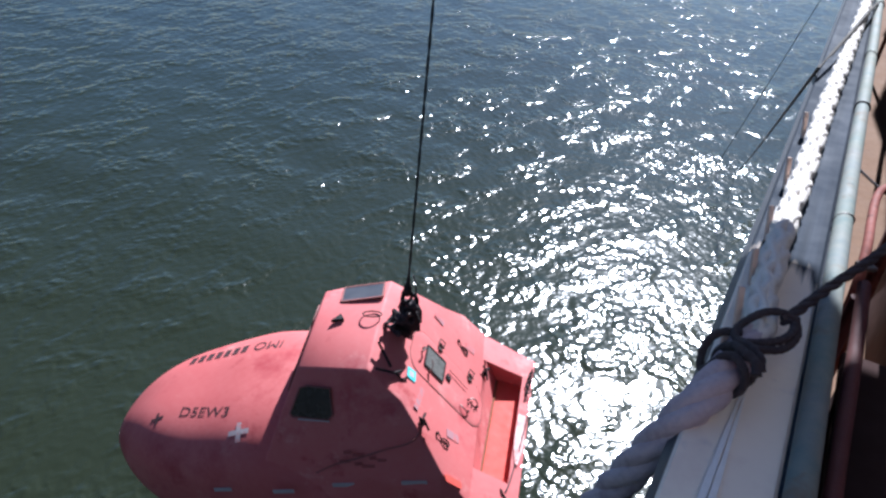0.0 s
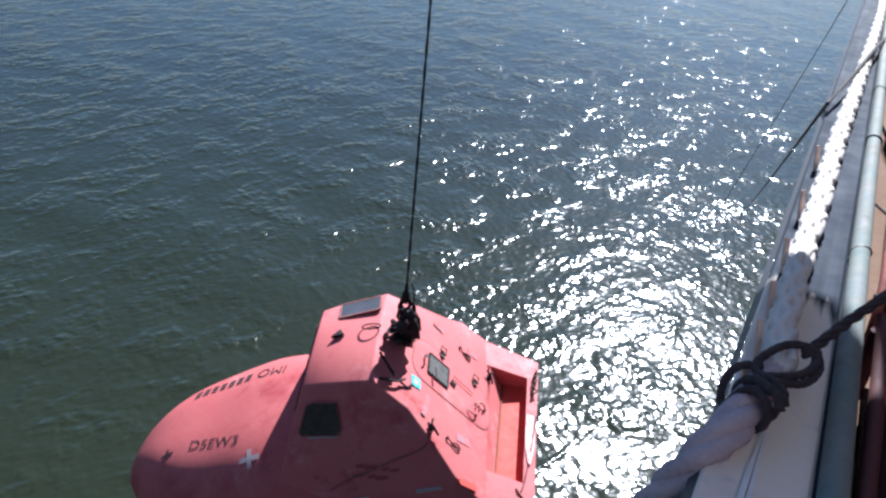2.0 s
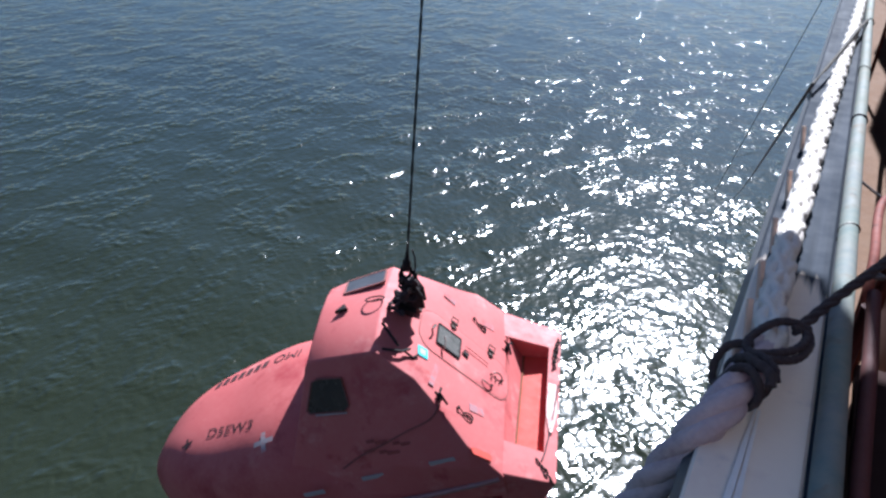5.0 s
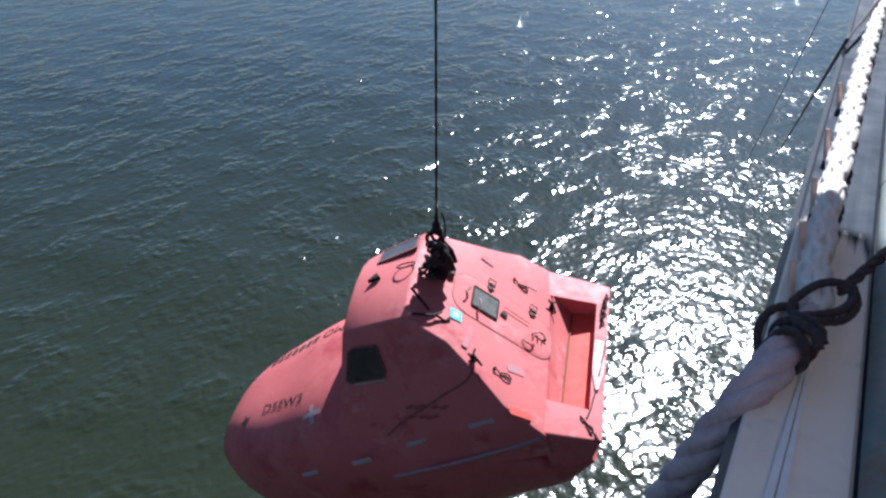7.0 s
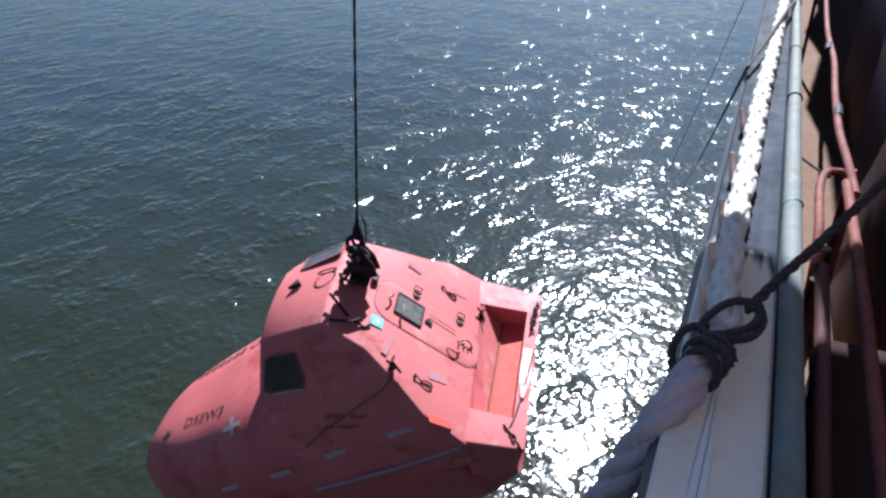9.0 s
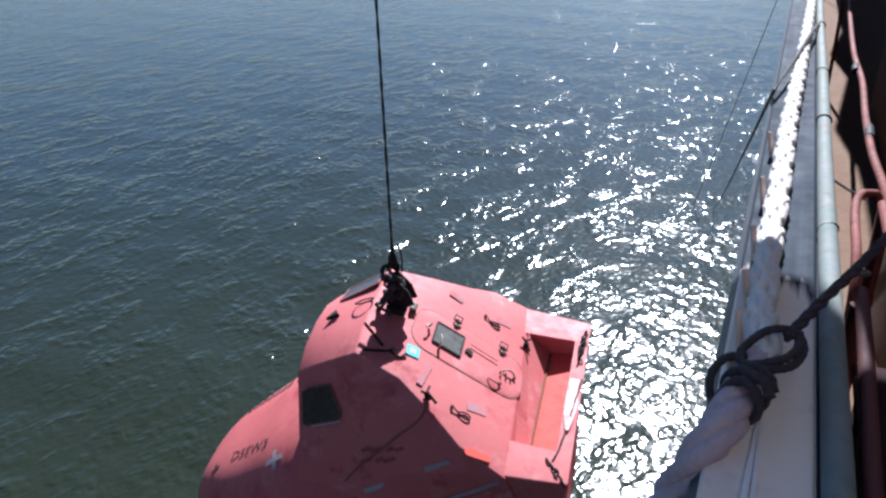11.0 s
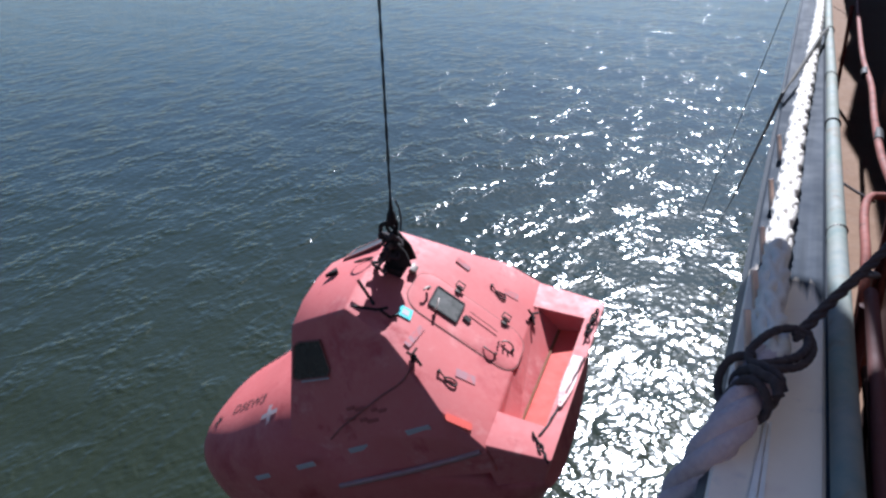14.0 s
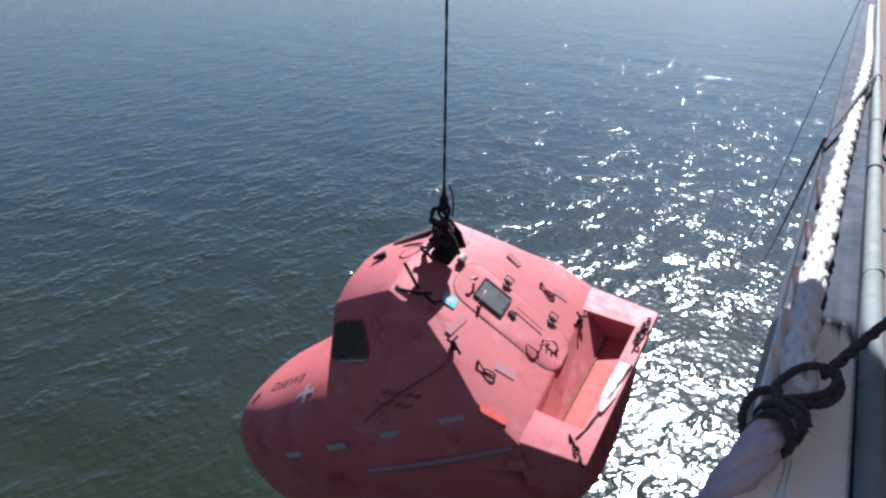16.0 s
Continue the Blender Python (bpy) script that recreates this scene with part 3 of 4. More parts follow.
def build_deck():
    bm = prism(bmesh.new(), [(0.12, -1.9), (9.0, -1.9), (9.0, -2.0), (0.12, -2.0)], A0, A1, 1)
    tagged(part("deck", bm, M_DECK), "rust-brown painted steel ship's deck", "deck", kind="structure")
    # unseen slab added overhead; its notched edge throws the ragged shade on the deck
    edge = [(0.11, 4.6), (0.11, 7.0), (0.10, 9.4), (0.08, 9.9), (-0.05, 10.9), (0.11, 13.0), (-0.04, 14.3), (0.13, 16.0), (0.13, A1), (9.0, A1), (9.0, 4.6)]
    bm = slab(bmesh.new(), edge, SHIP @ pose(0, 0, 1.25), 0.12)
    tagged(part("shade_slab", bm, M_OXIDE, smooth=0), "unseen slab added overhead, notched to shape shade on the deck", "deck", kind="structure")
    bm = prism(bmesh.new(), [(2.6, -1.9), (2.7, -1.9), (2.7, 1.25), (2.6, 1.25)], A0, A1)
    tagged(part("wall_inboard", bm, M_OXIDE), "dark oxide red steel deckhouse wall", "wall", kind="structure")
    bm = prism(bmesh.new(), [(0.2, -1.9), (2.6, -1.9), (2.6, 1.25), (0.2, 1.25)], A0 + 0.3, A0 + 0.4)
    tagged(part("wall_aft", bm, M_OXIDE), "dark oxide red steel bulkhead behind", "wall", kind="structure")
    # unseen block added astern of the eye: holds back sky light, bounces some sun
    bm = prism(bmesh.new(), [(0.1, 1.4), (12.0, 1.4), (12.0, 18.0), (0.1, 18.0)], -34.0, -3.2)
    tagged(part("superstructure", bm, M_BLOCK), "unseen grey block added astern to hold back sky light", "superstructure", kind="structure")
    # unseen plate added over the rail, notched so its shade falls on the near rope
    bm = prism(bmesh.new(), [(-0.85, 1.52), (-0.265, 1.57), (-0.240, 1.80), (-0.17, 1.80), (-0.13, 1.32), (0.17, 1.32), (0.17, 2.8), (-0.85, 2.8)], 4.9, 5.1)
    tagged(part("shade_plate", bm, M_OXIDE), "unseen plate added overhead to shade the near rope", "gantry", kind="structure")


build_deck()


def bar(parent, name, pts, r, material, n=10, label="", step=0.05):
    return part(name, tube(bmesh.new(), curve_through([at_ship(*p) for p in pts], step), r, n), material, parent, label, smooth=60)


def build_red_rail():
    rail = thing("red_handrail", "salmon red painted pipe handrail with dark collars beside the deck edge", "railing")
    bar(rail, "top_rail", ((0.40, 2.75, -1.02), (0.385, 3.0, -1.0), (0.37, 3.4, -1.0), (0.375, 4.0, -1.0), (0.395, 4.75, -1.0), (0.385, 5.5, -1.0), (0.41, 6.9, -1.0), (0.45, 8.5, -1.0)), 0.016, M_RAILRED)
    for a in (3.62, 5.0):
        bar(rail, "collar", ((0.373, a, -1.0), (0.376, a + 0.08, -1.0), (0.379, a + 0.16, -1.0)), 0.0205, M_BLACK, label="dark collar")
    for a in (2.95, 8.2):
        bar(rail, "post", ((0.395, a, -1.0), (0.40, a, -1.45), (0.40, a, -1.9)), 0.017, M_RAILRED)
    hoop = thing("hoop_rail", "salmon red bent pipe hoop with chipped paint", "railing")
    bar(hoop, "hoop", ((0.27, 2.16, -1.9), (0.27, 2.16, -1.4), (0.27, 2.18, -1.08), (0.272, 2.34, -1.0), (0.276, 2.55, -0.995), (0.285, 2.75, -0.99), (0.31, 2.86, -0.99), (0.36, 2.90, -1.0), (0.40, 2.9, -1.06), (0.41, 2.9, -1.4), (0.41, 2.9, -1.9)), 0.0145, M_RAILRED)
    bm = bmesh.new()
    coil(bm, at_ship(0.272, 2.2, -0.99), (0.1, 0.2, 1), 0.024, 1.0, 0.0, 0.007)
    part("eye_ring", bm, M_STEEL, hoop, "dull steel ring")
    low = thing("shaded_rail", "red pipe rail in shade, one bar darkened for it", "railing")
    # oxide red on this bar and its posts puts their shade into the colour
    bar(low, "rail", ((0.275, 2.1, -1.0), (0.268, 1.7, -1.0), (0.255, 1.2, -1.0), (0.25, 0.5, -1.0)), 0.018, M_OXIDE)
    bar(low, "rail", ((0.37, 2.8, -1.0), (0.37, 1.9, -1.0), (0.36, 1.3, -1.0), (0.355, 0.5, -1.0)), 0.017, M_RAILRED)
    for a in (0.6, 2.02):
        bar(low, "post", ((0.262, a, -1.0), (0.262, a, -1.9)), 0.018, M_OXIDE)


build_red_rail()


def build_davit():
    dav = thing("davit_frame", "dark oxide red steel davit frame standing on deck in shade", "davit")
    for (p, q, w) in (((0.66, 1.6, -1.9), (0.60, 4.3, 1.2), 0.16), ((1.15, 2.6, -1.9), (1.2, 7.2, 1.1), 0.3)):
        bm = bmesh.new()
        d = at_ship(*q) - at_ship(*p)
        m = Matrix.Translation((at_ship(*p) + at_ship(*q)) / 2) @ d.to_track_quat('Z', 'X').to_matrix().to_4x4()
        box(bm, m, 0.14, w, d.length, 0.01)
        part("beam", bm, M_OXIDE, dav)
    bm = bmesh.new()
    box(bm, SHIP @ Matrix.Translation((1.0, 3.45, -0.35)), 0.9, 1.7, 3.1, 0.02)
    part("pedestal", bm, M_OXIDE, dav)
    bm = bmesh.new()
    box(bm, SHIP @ Matrix.Translation((1.3, 6.4, -1.2)), 1.1, 2.6, 1.4, 0.03)
    part("winch_housing", bm, M_OXIDE, dav)
    bm = tube(bmesh.new(), curve_through([at_ship(*p) for p in ((0.20, 3.02, -0.99), (0.25, 2.95, -1.0), (0.32, 2.86, -1.01))], 0.03), 0.005, 6)
    part("stay", bm, M_CORD, dav, "thin dark stay")


build_davit()


def build_shade_box():
    # added box: its near-black colour stands for the shade on the near deck
    lock = thing("shade_box", "low dark box added for the shade on the deck", "locker")
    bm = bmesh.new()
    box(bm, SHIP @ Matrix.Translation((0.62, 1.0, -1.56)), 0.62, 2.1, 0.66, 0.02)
    part("body", bm, M_SHADE_BOX, lock)
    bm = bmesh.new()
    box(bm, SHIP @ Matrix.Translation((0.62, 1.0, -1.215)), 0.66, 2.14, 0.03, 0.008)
    part("box_top", bm, M_SHADE_BOX, lock)


build_shade_box()


def build_mooring_lines():
    one = thing("mooring_line", "thin brown mooring line running from the rail down to the water", "rope", "mooring lines")
    p, q = at_ship(-0.035, 3.95, -0.905), Vector((8.27, 24.4, WATER_Z - 0.1))
    pts = [at_ship(0.17, 6.1, -0.90), at_ship(0.12, 5.5, -0.868), at_ship(0.055, 4.75, -0.872), at_ship(0.0, 4.25, -0.89)]
    pts += [p.lerp(q, k / 40) + Vector((0, 0, -0.12 * math.sin(math.pi * k / 40))) for k in range(41)]
    part("line", tube(bmesh.new(), pts, 0.009, 7), M_LINE, one, smooth=60)
    two = thing("mooring_line", "thin dark mooring line running down to the water", "rope", "mooring lines")
    p, q = Vector((7.05, 18.7, 5.97)), Vector((7.63, 24.6, WATER_Z - 0.1))
    p = q + (p - q) * 1.6
    pts = [p.lerp(q, k / 40) + Vector((0, 0, -0.12 * math.sin(math.pi * k / 40))) for k in range(41)]
    part("line", tube(bmesh.new(), pts, 0.010, 7), M_LINE, two, smooth=60)


build_mooring_lines()


# ---- lifeboat: x to the bow, y to port, z up; drawn at 1/K of its size ----
K = 0.9
#      x     beam/2  keel   widest  top
HULL = [(-1.48, 1.46, -1.76, -1.35, -1.26), (-1.25, 1.54, -2.05, -1.32, -1.20), (-1.0, 1.60, -2.35, -1.25, -1.05), (-0.5, 1.63, -2.55, -1.15, -0.60),
        (0.1, 1.64, -2.75, -1.12, -0.20), (0.8, 1.62, -2.85, -1.15, -0.20), (1.6, 1.58, -2.92, -1.20, -0.15), (2.3, 1.50, -2.95, -1.28, -0.25), (3.0, 1.37, -2.95, -1.38, -0.47),
        (3.6, 1.17, -2.90, -1.50, -0.65), (3.96, 0.97, -2.80, -1.60, -0.80), (4.25, 0.77, -2.64, -1.68, -1.00), (4.51, 0.52, -2.42, -1.76, -1.26), (4.66, 0.29, -2.16, -1.81, -1.50), (4.71, 0.04, -1.90, -1.85, -1.80)]


def fullness(x):
    """How flat the deck is across: 2 is an ellipse, more is fuller."""
    return 2.0 + 0.8 * min(1.0, max(0.0, (x - 1.0) / 1.3))


def deck_z(x, y):
    b, k, m, d = smooth_at(HULL, x)
    n = fullness(x)
    return m + (d - m) * max(0.0, 1 - abs(y / b) ** n) ** (1 / n)


def build_hull(boat):
    bm = bmesh.new()
    xs = [-1.48 + 0.1095 * k for k in range(50)] + [3.96, 4.06, 4.15, 4.24, 4.32, 4.40, 4.47, 4.53, 4.585, 4.63, 4.665, 4.69, 4.705, 4.71]
    rings = []
    for x in xs:
        b, k, m, d = smooth_at(HULL, x)
        ring = []
        for j in range(96):
            a = 2 * math.pi * j / 96
            c, s = math.cos(a), math.sin(a)
            if s >= 0:
                e = 2 / fullness(x)
                y, z = b * math.copysign(abs(c) ** e, c), m + (d - m) * abs(s) ** e
            else:
                y = b * math.copysign(abs(c) ** 0.85, c)
                z = m + (m - k) * -abs(s)
            ring.append(bm.verts.new((x, y, z)))
        rings.append(ring)
    for r0, r1 in zip(rings, rings[1:]):
        for j in range(96):
            bm.faces.new((r0[j], r0[(j + 1) % 96], r1[(j + 1) % 96], r1[j]))
    bm.faces.new(rings[0][::-1])
    bm.faces.new(rings[-1])
    part("hull", scaled(bm, K), M_HULLRED, boat, "faded red glass fibre hull", smooth=50)
    # rubbing strake along both sides
    for way in (1, -1):
        line = []
        for i in range(50):
            x = -1.0 + 2.1 * i / 49
            b, k, m, d = smooth_at(HULL, x)
            line.append((x, way * (b + 0.006), -0.865 - 0.19 * x))
        part("rubbing_strake", scaled(tube(bmesh.new(), line, 0.034, 8), K), M_STRAKE, boat, "dull grey rubbing strake", smooth=60)


#      x     top    shoulder y, z    side foot y, z   skirt y
HOUSE = [(1.27, 0.99, 0.78, 0.80, 1.27, -0.45, 1.50), (0.98, 1.02, 0.82, 0.87, 1.34, -0.45, 1.56),
         (0.30, 1.055, 0.90, 0.98, 1.50, -0.42, 1.60), (-0.14, 0.64, 1.04, 0.585, 1.57, -0.42, 1.61), (-0.45, 0.205, 1.28, 0.17, 1.61, -0.42, 1.615), (-0.68, -0.11, 1.51, -0.14, 1.62, -0.45, 1.615), (-1.06, -0.635, 1.60, -0.66, 1.61, -0.72, 1.60)]


def build_house(boat):
    bm = bmesh.new()
    rows = []
    for x, top, sy, sz, fy, fz, ky in HOUSE:
        half = [(0.0, top), (sy * 0.55, top - (top - sz) * 0.25), (sy, sz), (fy, fz), (ky, -1.0)]
        sect = [(-y, z) for y, z in half[:0:-1]] + half
        rows.append([bm.verts.new((x + (0.38 * (0.8 - z) if x == 1.27 else 0.0), y, z)) for y, z in sect])
    for r0, r1 in zip(rows, rows[1:]):
        for k in range(len(r0) - 1):
            bm.faces.new((r0[k], r0[k + 1], r1[k + 1], r1[k]))
    bm.faces.new(rows[0])
    bm.faces.new(rows[-1][::-1])
    bmesh.ops.recalc_face_normals(bm, faces=bm.faces)
    sharp = [e for e in bm.edges if len(e.link_faces) == 2 and e.calc_face_angle(0) > radians(16)]
    bmesh.ops.bevel(bm, geom=sharp, offset=0.045, segments=3, affect='EDGES', profile=0.5, clamp_overlap=True)
    part("wheelhouse", scaled(bm, K), M_RED, boat, "faded red raised wheelhouse with sloping aft face", smooth=40)


# aft face: s down the slope from its upper fold, y to port, h out of it
DOWN = Vector((-0.95, 0, -1.31)).normalized()
OUT = Vector((-1.31, 0, 0.95)).normalized()


def on_slope(s, y, h=0.0):
    return Vector((-0.15, y, 0.62)) + DOWN * s + OUT * h


def slope_m(s, y, h=0.0, turn=0.0):
    """A frame on the aft face: x to port, y up the slope, z out."""
    m = Matrix.Identity(4)
    for i, v in enumerate((Vector((0, -1, 0)), -DOWN, OUT)):
        m[0][i], m[1][i], m[2][i] = v
    m = Matrix.Translation(on_slope(s, y, h)) @ m @ pose(0, 0, 0, 0, 0, turn)
    return m


def build_platform(boat):
    """The stern step with its open channel."""
    bm = bmesh.new()
    def top(x):
        return -0.60 + (x + 1.0) * 0.56
    xe, xi0, xi1, yi = -1.76, -1.15, -1.60, 1.02
    def quad(*p):
        bm.faces.new([bm.verts.new((x + 0.065 * y * min(1.0, max(0.0, (-0.95 - x) / 0.25)), y, z)) for x, y, z in p])
    # side shoulders and rim
    for w in (1, -1):
        quad((-1.0, w * 1.58, top(-1.0)), (xe, w * 1.47, top(xe)), (xe, w * yi, top(xe)), (-1.0, w * yi, top(-1.0)))
        quad((-1.0, w * 1.58, top(-1.0)), (xe, w * 1.47, top(xe)), (xe + 0.28, w * 1.45, -1.5), (-1.0, w * 1.59, -1.3))
        quad((xi0, w * yi, top(xi0) - 0.02), (xi1, w * yi, top(xi1)), (xi1, w * yi, -1.25), (xi0, w * yi, -1.12))
        quad((xi0, w * yi, top(xi0) - 0.02), (-1.0, w * yi, top(-1.0)), (-1.0, w * yi, -1.1), (xi0, w * yi, -1.12))
    quad((xi1, -yi, top(xi1)), (xi1, yi, top(xi1)), (xe, yi, top(xe)), (xe, -yi, top(xe)))
    quad((xe, -1.47, top(xe)), (xe, 1.47, top(xe)), (xe + 0.28, 1.45, -1.5), (xe + 0.28, -1.45, -1.5))
    bmesh.ops.remove_doubles(bm, verts=bm.verts, dist=0.001)
    bmesh.ops.recalc_face_normals(bm, faces=bm.faces)
    es = [e for e in bm.edges if len(e.link_faces) == 2 and e.calc_face_angle(0) > radians(25)]
    bmesh.ops.bevel(bm, geom=es, offset=0.03, segments=3, affect='EDGES', profile=0.5, clamp_overlap=True)
    plat = part("stern_step", scaled(bm, K), M_RED, boat, "faded red stern step round an open channel", smooth=40)
    bm = bmesh.new()
    quad((xi0 - 0.04, -yi, -1.06), (xi0 - 0.04, yi, -1.06), (xi1, yi, -1.17), (xi1, -yi, -1.17))
    quad((xi1, -yi, -1.17), (xi1, yi, -1.17), (xi1, yi, top(xi1) + 0.0), (xi1, -yi, top(xi1) + 0.0))
    bmesh.ops.remove_doubles(bm, verts=bm.verts, dist=0.001)
    part("channel", scaled(bm, K), M_RED2, plat, "bright red channel floor", smooth=20)
    bm = bmesh.new()
    quad((-1.055, -yi, -0.63), (-1.055, yi, -0.63), (xi0 - 0.04, yi, -1.06), (xi0 - 0.04, -yi, -1.06))
    part("channel_front", scaled(bm, K), M_RED, plat, smooth=20)
    bm = tube(bmesh.new(), [(xi0 - 0.045 + 0.065 * (-yi + 2 * yi * k / 20), -yi + 0.03 + (2 * yi - 0.06) * k / 20, -1.052 + 0.004 * math.sin(k * 2.1)) for k in range(21)], 0.018, 6)
    part("rust_seam", scaled(bm, K), M_RUST, plat, "rust-stained seam")
    # lens-shaped pale strip: the sun's highlight on the worn rim, painted in
    bm = bmesh.new()
    m = Matrix.Translation((-1.67, 0, top(-1.67) + 0.004)) @ pose(0, 0, 0, 0, -29.2, 0) @ pose(0, 0, 0, 0, 0, -3.7)
    slab(bm, [((0.072 + 0.010 * math.sin(5 * t)) * math.cos(t), 0.68 * math.copysign(abs(math.sin(t)) ** 0.7, math.sin(t))) for t in (2 * math.pi * k / 36 for k in range(36))], m, 0.005)
    part("rim_highlight", scaled(bm, K), M_RIM_GLINT, plat, "pale strip of painted sun highlight on the worn rim")
    return plat


def build_door(boat):
    m = slope_m(0.77, 0.02)
    seal = bmesh.new()
    frame_ring(seal, 0.767, 1.647, 0.25, 0.010, m @ pose(0, 0, -0.004), 0.009)
    bm = slab(bmesh.new(), rounded(0.743, 1.623, 0.24, 7), m @ pose(0, 0, -0.020), 0.026, 0.006)
    door = part("hatch_door", scaled(bm, K), M_RED, boat, "closed faded red hatch door with a small window")
    part("seal", scaled(seal, K), M_SEAL, door, "dirty dark rubber seal")
    w = slope_m(0.45, 0.0, 0.0165)
    pane = part("window", scaled(slab(bmesh.new(), rounded(0.36, 0.39, 0.02), w, 0.006), K), M_GLASS2, door, "milky grey window pane")
    part("window_frame", scaled(frame_ring(bmesh.new(), 0.40, 0.43, 0.03, 0.022, w, 0.014), K), M_BLACK, door, "dark window frame")
    # hinges on the far edge
    for s in (0.50, 1.22):
        bm = bmesh.new()
        box(bm, slope_m(s, -0.37, 0.02), 0.14, 0.07, 0.03, 0.008)
        tube(bm, [on_slope(s - 0.06, -0.38, 0.04), on_slope(s + 0.06, -0.38, 0.04)], 0.014, 8)
        tube(bm, [on_slope(s - 0.06, -0.40, 0.03), on_slope(s - 0.06, -0.47, 0.06), on_slope(s + 0.05, -0.47, 0.06), on_slope(s + 0.05, -0.40, 0.03)], 0.010, 6)
        part("hinge", scaled(bm, K), M_STEEL, door, "worn steel hinge")
    # lever handles and dogs
    for s, y, ds, dy in ((0.35, 0.25, -0.03, -0.17), (0.15, -0.02, -0.05, 0.12)):
        bm = bmesh.new()
        tube(bm, [on_slope(s, y, 0.03), on_slope(s, y, 0.085)], 0.02, 8)
        tube(bm, [on_slope(s, y, 0.08), on_slope(s + ds * 0.5, y + dy * 0.5, 0.10), on_slope(s + ds, y + dy, 0.085)], 0.013, 6)
        part("lever", scaled(bm, K), M_STEEL, door, "worn steel lever")
    bm = bmesh.new()
    slab(bm, [(-0.05, -0.04), (0.02, -0.06), (0.05, 0.03), (-0.02, 0.06)], slope_m(0.76, 0.015, 0.016), 0.015)
    part("lock_plate", scaled(bm, K), M_BLACK, door, "black lock plate")
    for k, (s, y) in enumerate(((1.25, 0.04), (1.26, 0.12), (1.33, 0.03), (1.34, 0.11), (1.41, 0.10))):
        bm = tube(bmesh.new(), [on_slope(s, y, 0.01), on_slope(s, y, 0.03)], 0.013, 8)
        part("bolt", scaled(bm, K), M_BLACK, door)
    for s0, y0, w in ((1.37, 0.02, -1), (1.18, 0.26, 1)):
        pts = [on_slope(s0 + 0.085 * math.cos(t), y0 + 0.05 * w * math.sin(t), 0.02 + 0.035 * math.sin(t)) for t in (math.pi * k / 10 for k in range(11))]
        part("dog_handle", scaled(tube(bmesh.new(), pts, 0.011, 6), K), M_STEEL, door, "worn steel dog handle")
        part("dog_boss", scaled(tube(bmesh.new(), [on_slope(s0 + 0.085, y0, 0.008), on_slope(s0 + 0.085, y0, 0.040)], 0.020, 10), K), M_BLACK, door, "dark dog boss")
    part("stiffener", scaled(tube(bmesh.new(), [on_slope(0.75, -0.12, 0.032), on_slope(1.18, -0.10, 0.032)], 0.006, 6), K), M_SEAL, door)


def grab(boat, s, y, turn):
    """A small rope becket with its eye."""
    bm = bmesh.new()
    m = slope_m(s, y, 0.010, turn)
    pts = [m @ Vector((0.060 * math.sin(t) * math.sin(t / 2) - 0.012, 0.085 * math.cos(t) - 0.015, 0.0)) for t in (2 * math.pi * k / 18 for k in range(18))]
    tube(bm, pts, 0.0105, 6, closed=True)
    tube(bm, [m @ Vector(p) for p in ((-0.012, 0.068, 0.0), (0.01, 0.12, 0.01), (0.03, 0.165, 0.0))], 0.0095, 6)
    part("becket", scaled(bm, K), M_BLACK, boat, "dark rope becket")
    for x, y, h in ((0.024, 0.150, 0.025),):
        bm = tube(bmesh.new(), [m @ Vector((x, y, -0.02)), m @ Vector((x, y + 0.005, h * 0.8))], 0.020, 8)
        part("eye_bolt", scaled(bm, K), M_BLACK, boat, "dark eye bolt")


def cleat(boat, s, y, turn):
    bm = bmesh.new()
    m = slope_m(s, y, 0.0, turn)
    box(bm, m @ pose(0, 0, 0.02), 0.09, 0.07, 0.04, 0.008)
    tube(bm, [m @ Vector(p) for p in ((-0.11, -0.07, 0.05), (-0.03, 0.0, 0.07), (0.03, 0.03, 0.07), (0.10, -0.02, 0.08))], 0.017, 6)
    tube(bm, [m @ Vector(p) for p in ((0.0, 0.0, 0.05), (0.03, 0.11, 0.07))], 0.016, 6)
    part("cleat", scaled(bm, K), M_BLACK, boat, "dark mooring cleat")


